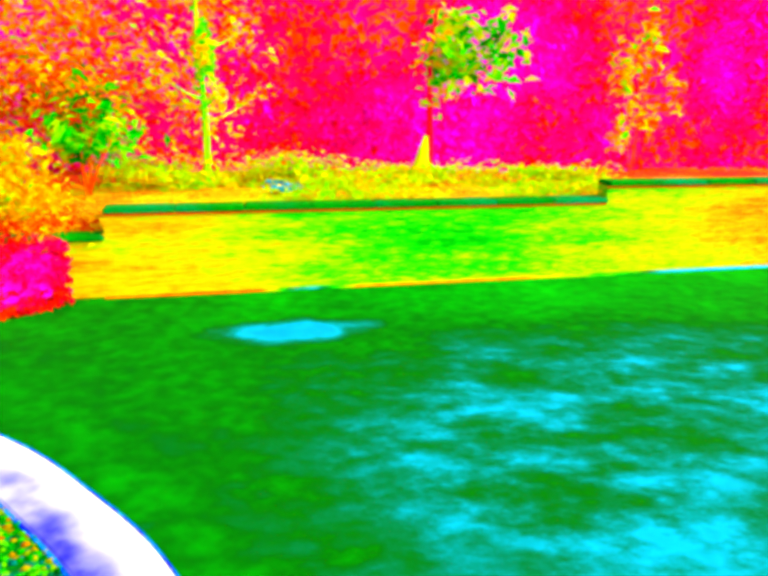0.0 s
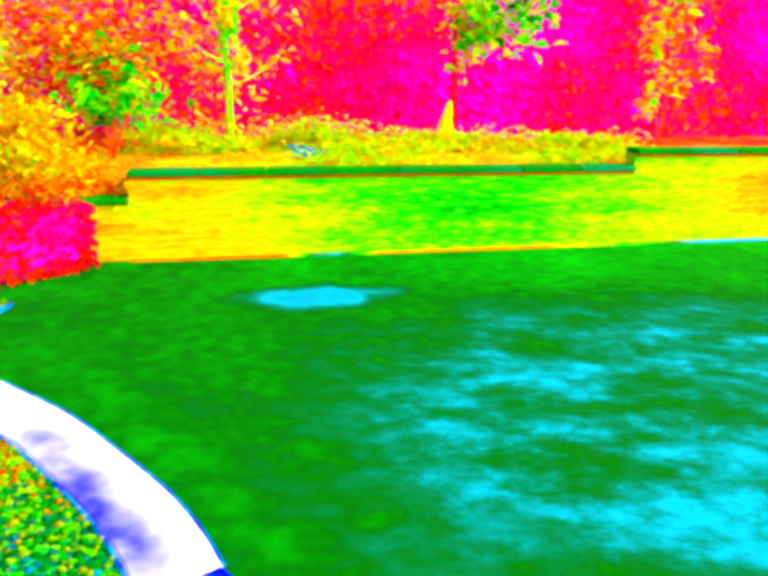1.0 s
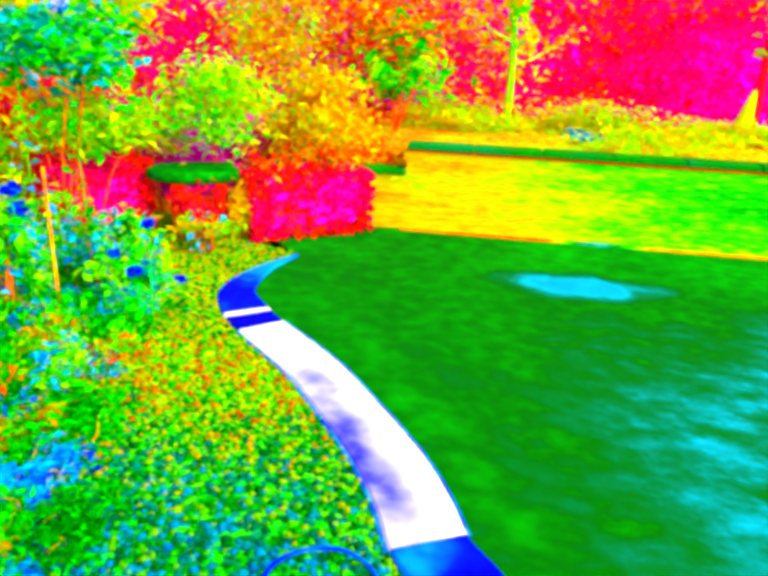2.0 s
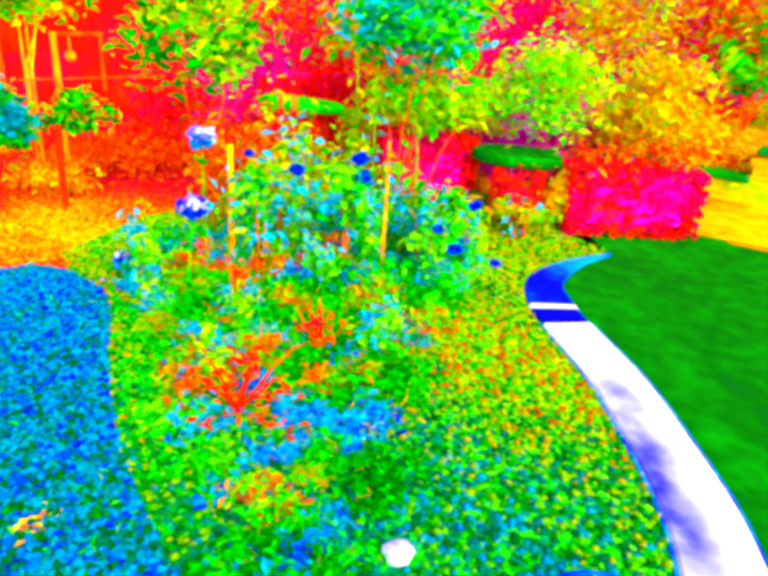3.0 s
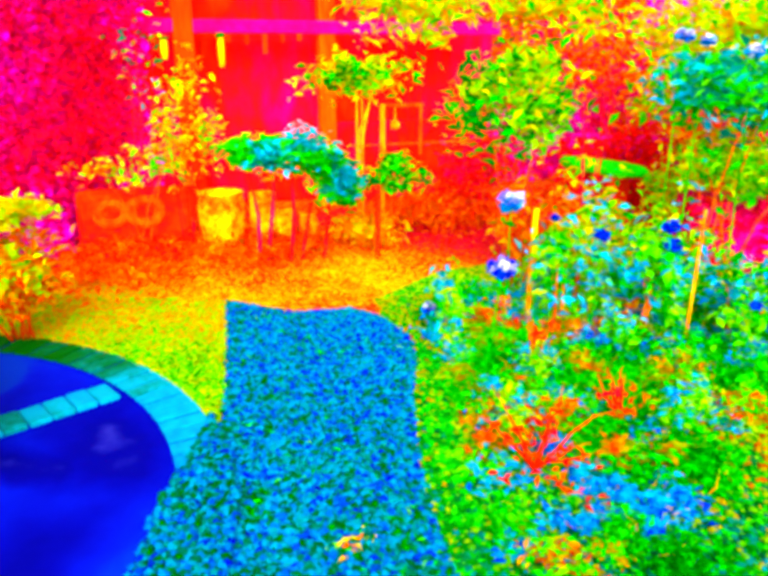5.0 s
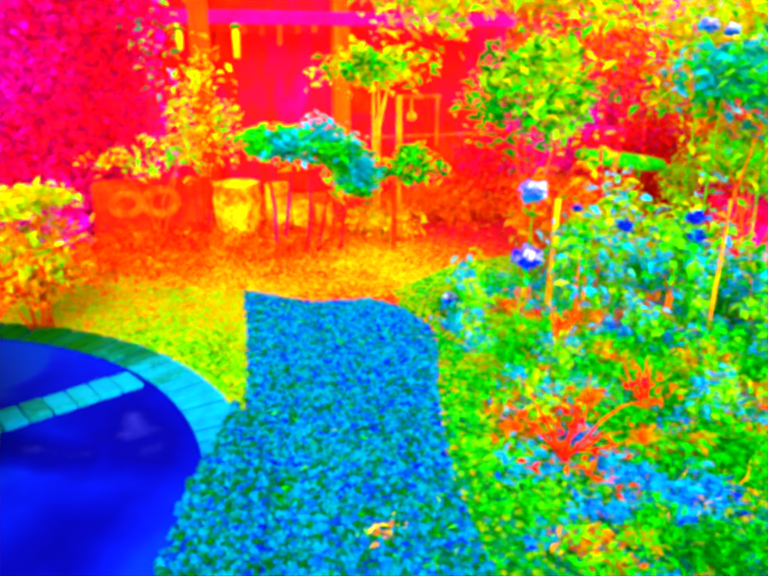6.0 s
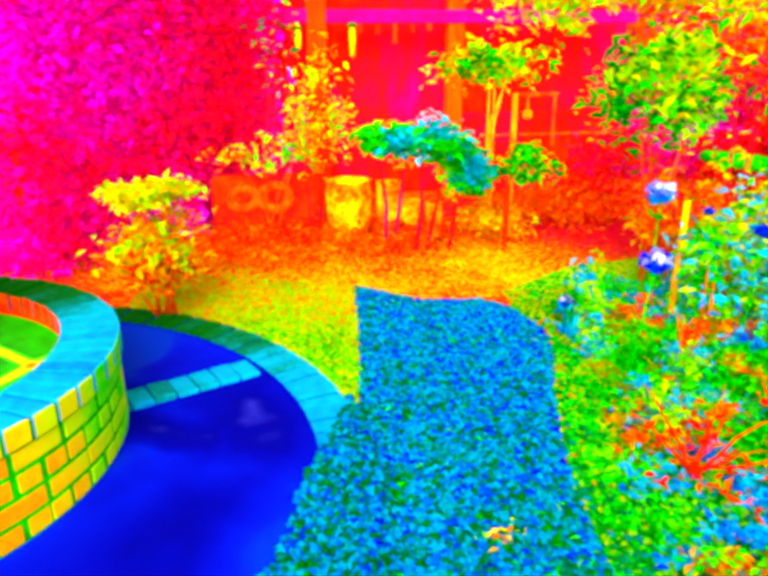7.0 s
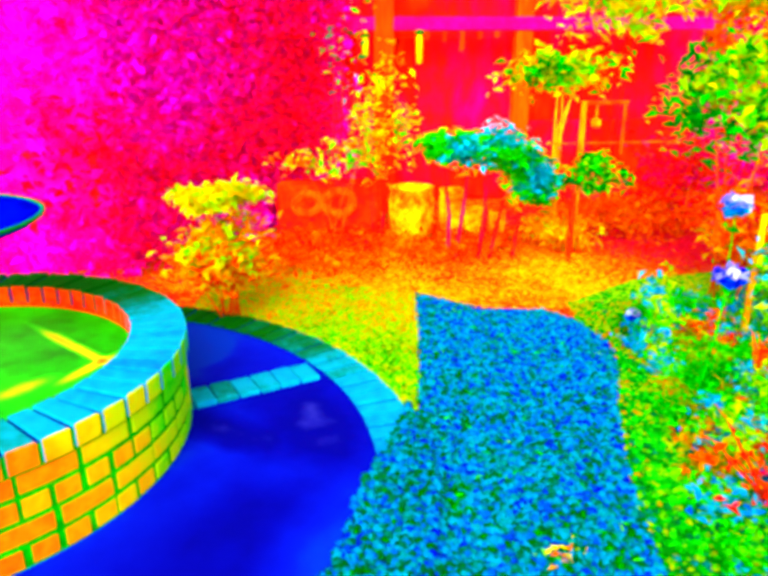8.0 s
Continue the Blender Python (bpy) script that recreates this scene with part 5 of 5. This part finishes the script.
pebbles("gravel_stones", "bright blue and cyan gravel stones", 22000, gravel_outline, (-5.8, -0.7, -0.7, 1.4), 0.021, PEBBLE, "gravel")
pebbles("drifted_stones", "blue and cyan gravel stones drifted over brick edging", 14000, drift, (-3.95, -1.8, -1.0, 0.0), 0.021, PEBBLE, "gravel", 0.034, 1.95)
pebbles("mulch_chips", "speckled bark chips and petals in orange, green and blue", 24000, bed_outline, (-5.4, 0.2, -0.5, 5.0), 0.019, PETAL_BITS, "mulch", 0.003)


def blades(name, label, n, outline, box, size, material):
    p = scatter(n, outline, box)
    p = p[np.hypot(p[:, 0] - RING[0], p[:, 1] - RING[1]) > R_EDGE1 + 0.03]
    q = np.concatenate([p, np.full((len(p), 1), size * 0.35)], 1)
    v, f = leaf_cloud(q, size, 0.1, 0.22)
    return tagged(new(name, mesh_of(name, v, f, material)), label, "grass", kind="stuff")


blades("strip_grass", "short green grass blades along the gravel", 3500, strip_outline, (-4.8, 0.5, -1.3, 1.6), 0.035, leaf_mat(0.44, 0.66))
blades("verge_grass", "thin yellow-green grass blades", 16000, verge_outline, (-6.4, -1.6, -3.4, 0.3), 0.045, BLADES)
blades("stray_leaves", "stray orange and green leaves lying on the gravel", 420, gravel_outline, (-5.8, -0.7, -0.7, 1.4), 0.05, leaf_mat(0.45, 0.60))
ground_strip = [(-9.0, -3.0), (-9.0, 5.0), (-6.2, 4.2), (-6.0, 2.2), (-5.4, 1.3), (-5.3, 0.6), (-5.75, 0.26), (-5.9, -0.2), (-6.4, -1.4), (-5.6, -2.5)]
blades("fallen_leaves", "fallen orange and yellow leaves", 12000, ground_strip, (-9, -3, -5.2, 5), 0.05, FALLEN)

litter = base_of("leaf_pile", -2.63, 0.34, 0.012, "small pile of fallen orange and green leaves on the gravel", "leaves")
p = np.stack([RNG.normal(size=24) * 0.045, RNG.normal(size=24) * 0.045, RNG.uniform(0.0, 0.02, 24)], 1)
v, f = leaf_cloud(p, 0.032, 1.2, 0.5)
piece("leaves", mesh_of("leaves", v, f, leaf_mat(0.18, 0.60)), litter)

# ---- bricks of the garden wall, those nearest the edging as single pieces ----
wb = bevelled("brick", 0.215, 0.05, 0.065, 0.004, WALL_BRICK)
rest_v, rest_f, single = [], [], 0
tmpl_v = np.array([v.co[:] for v in wb.vertices])
tmpl_f = [tuple(p.vertices) for p in wb.polygons]
for c in range(13):
    z = c * 0.075 + 0.008
    for k in range(-2, 68):
        x = k * 0.225 + (0.1125 if c % 2 else 0)
        top = 0.54 if x < 0.94 else (LEFT_H if x < STEP else RIGHT_H)
        if z + 0.066 > top:
            continue
        at = (x, 0.024 + 0.003 * math.sin(k * 7.3 + c * 3.1), z)
        if 1.0 < x < 7.0 and single < 300:
            piece("brick", wb, garden_wall, pose(*at))
            single += 1
        else:
            rest_f += [tuple(i + len(rest_v) for i in face) for face in tmpl_f]
            rest_v += (tmpl_v + at).tolist()
far = piece("far_bricks", mesh_of("far_bricks", rest_v, rest_f, WALL_BRICK), garden_wall)
tagged(far, kind="stuff")

box_part("slab", -0.535, -0.185, -8.0, -1.606, -0.03, 0.022, SLAB_BLUE, edging, 0.01, "blue smooth slab")

# ---- the plan above, brought to metres ----
for ob in list(scene.collection.objects):
    if ob.parent is None and ob.type in {"MESH", "EMPTY"}:
        ob.matrix_basis = Matrix.Scale(S, 4) @ ob.matrix_basis
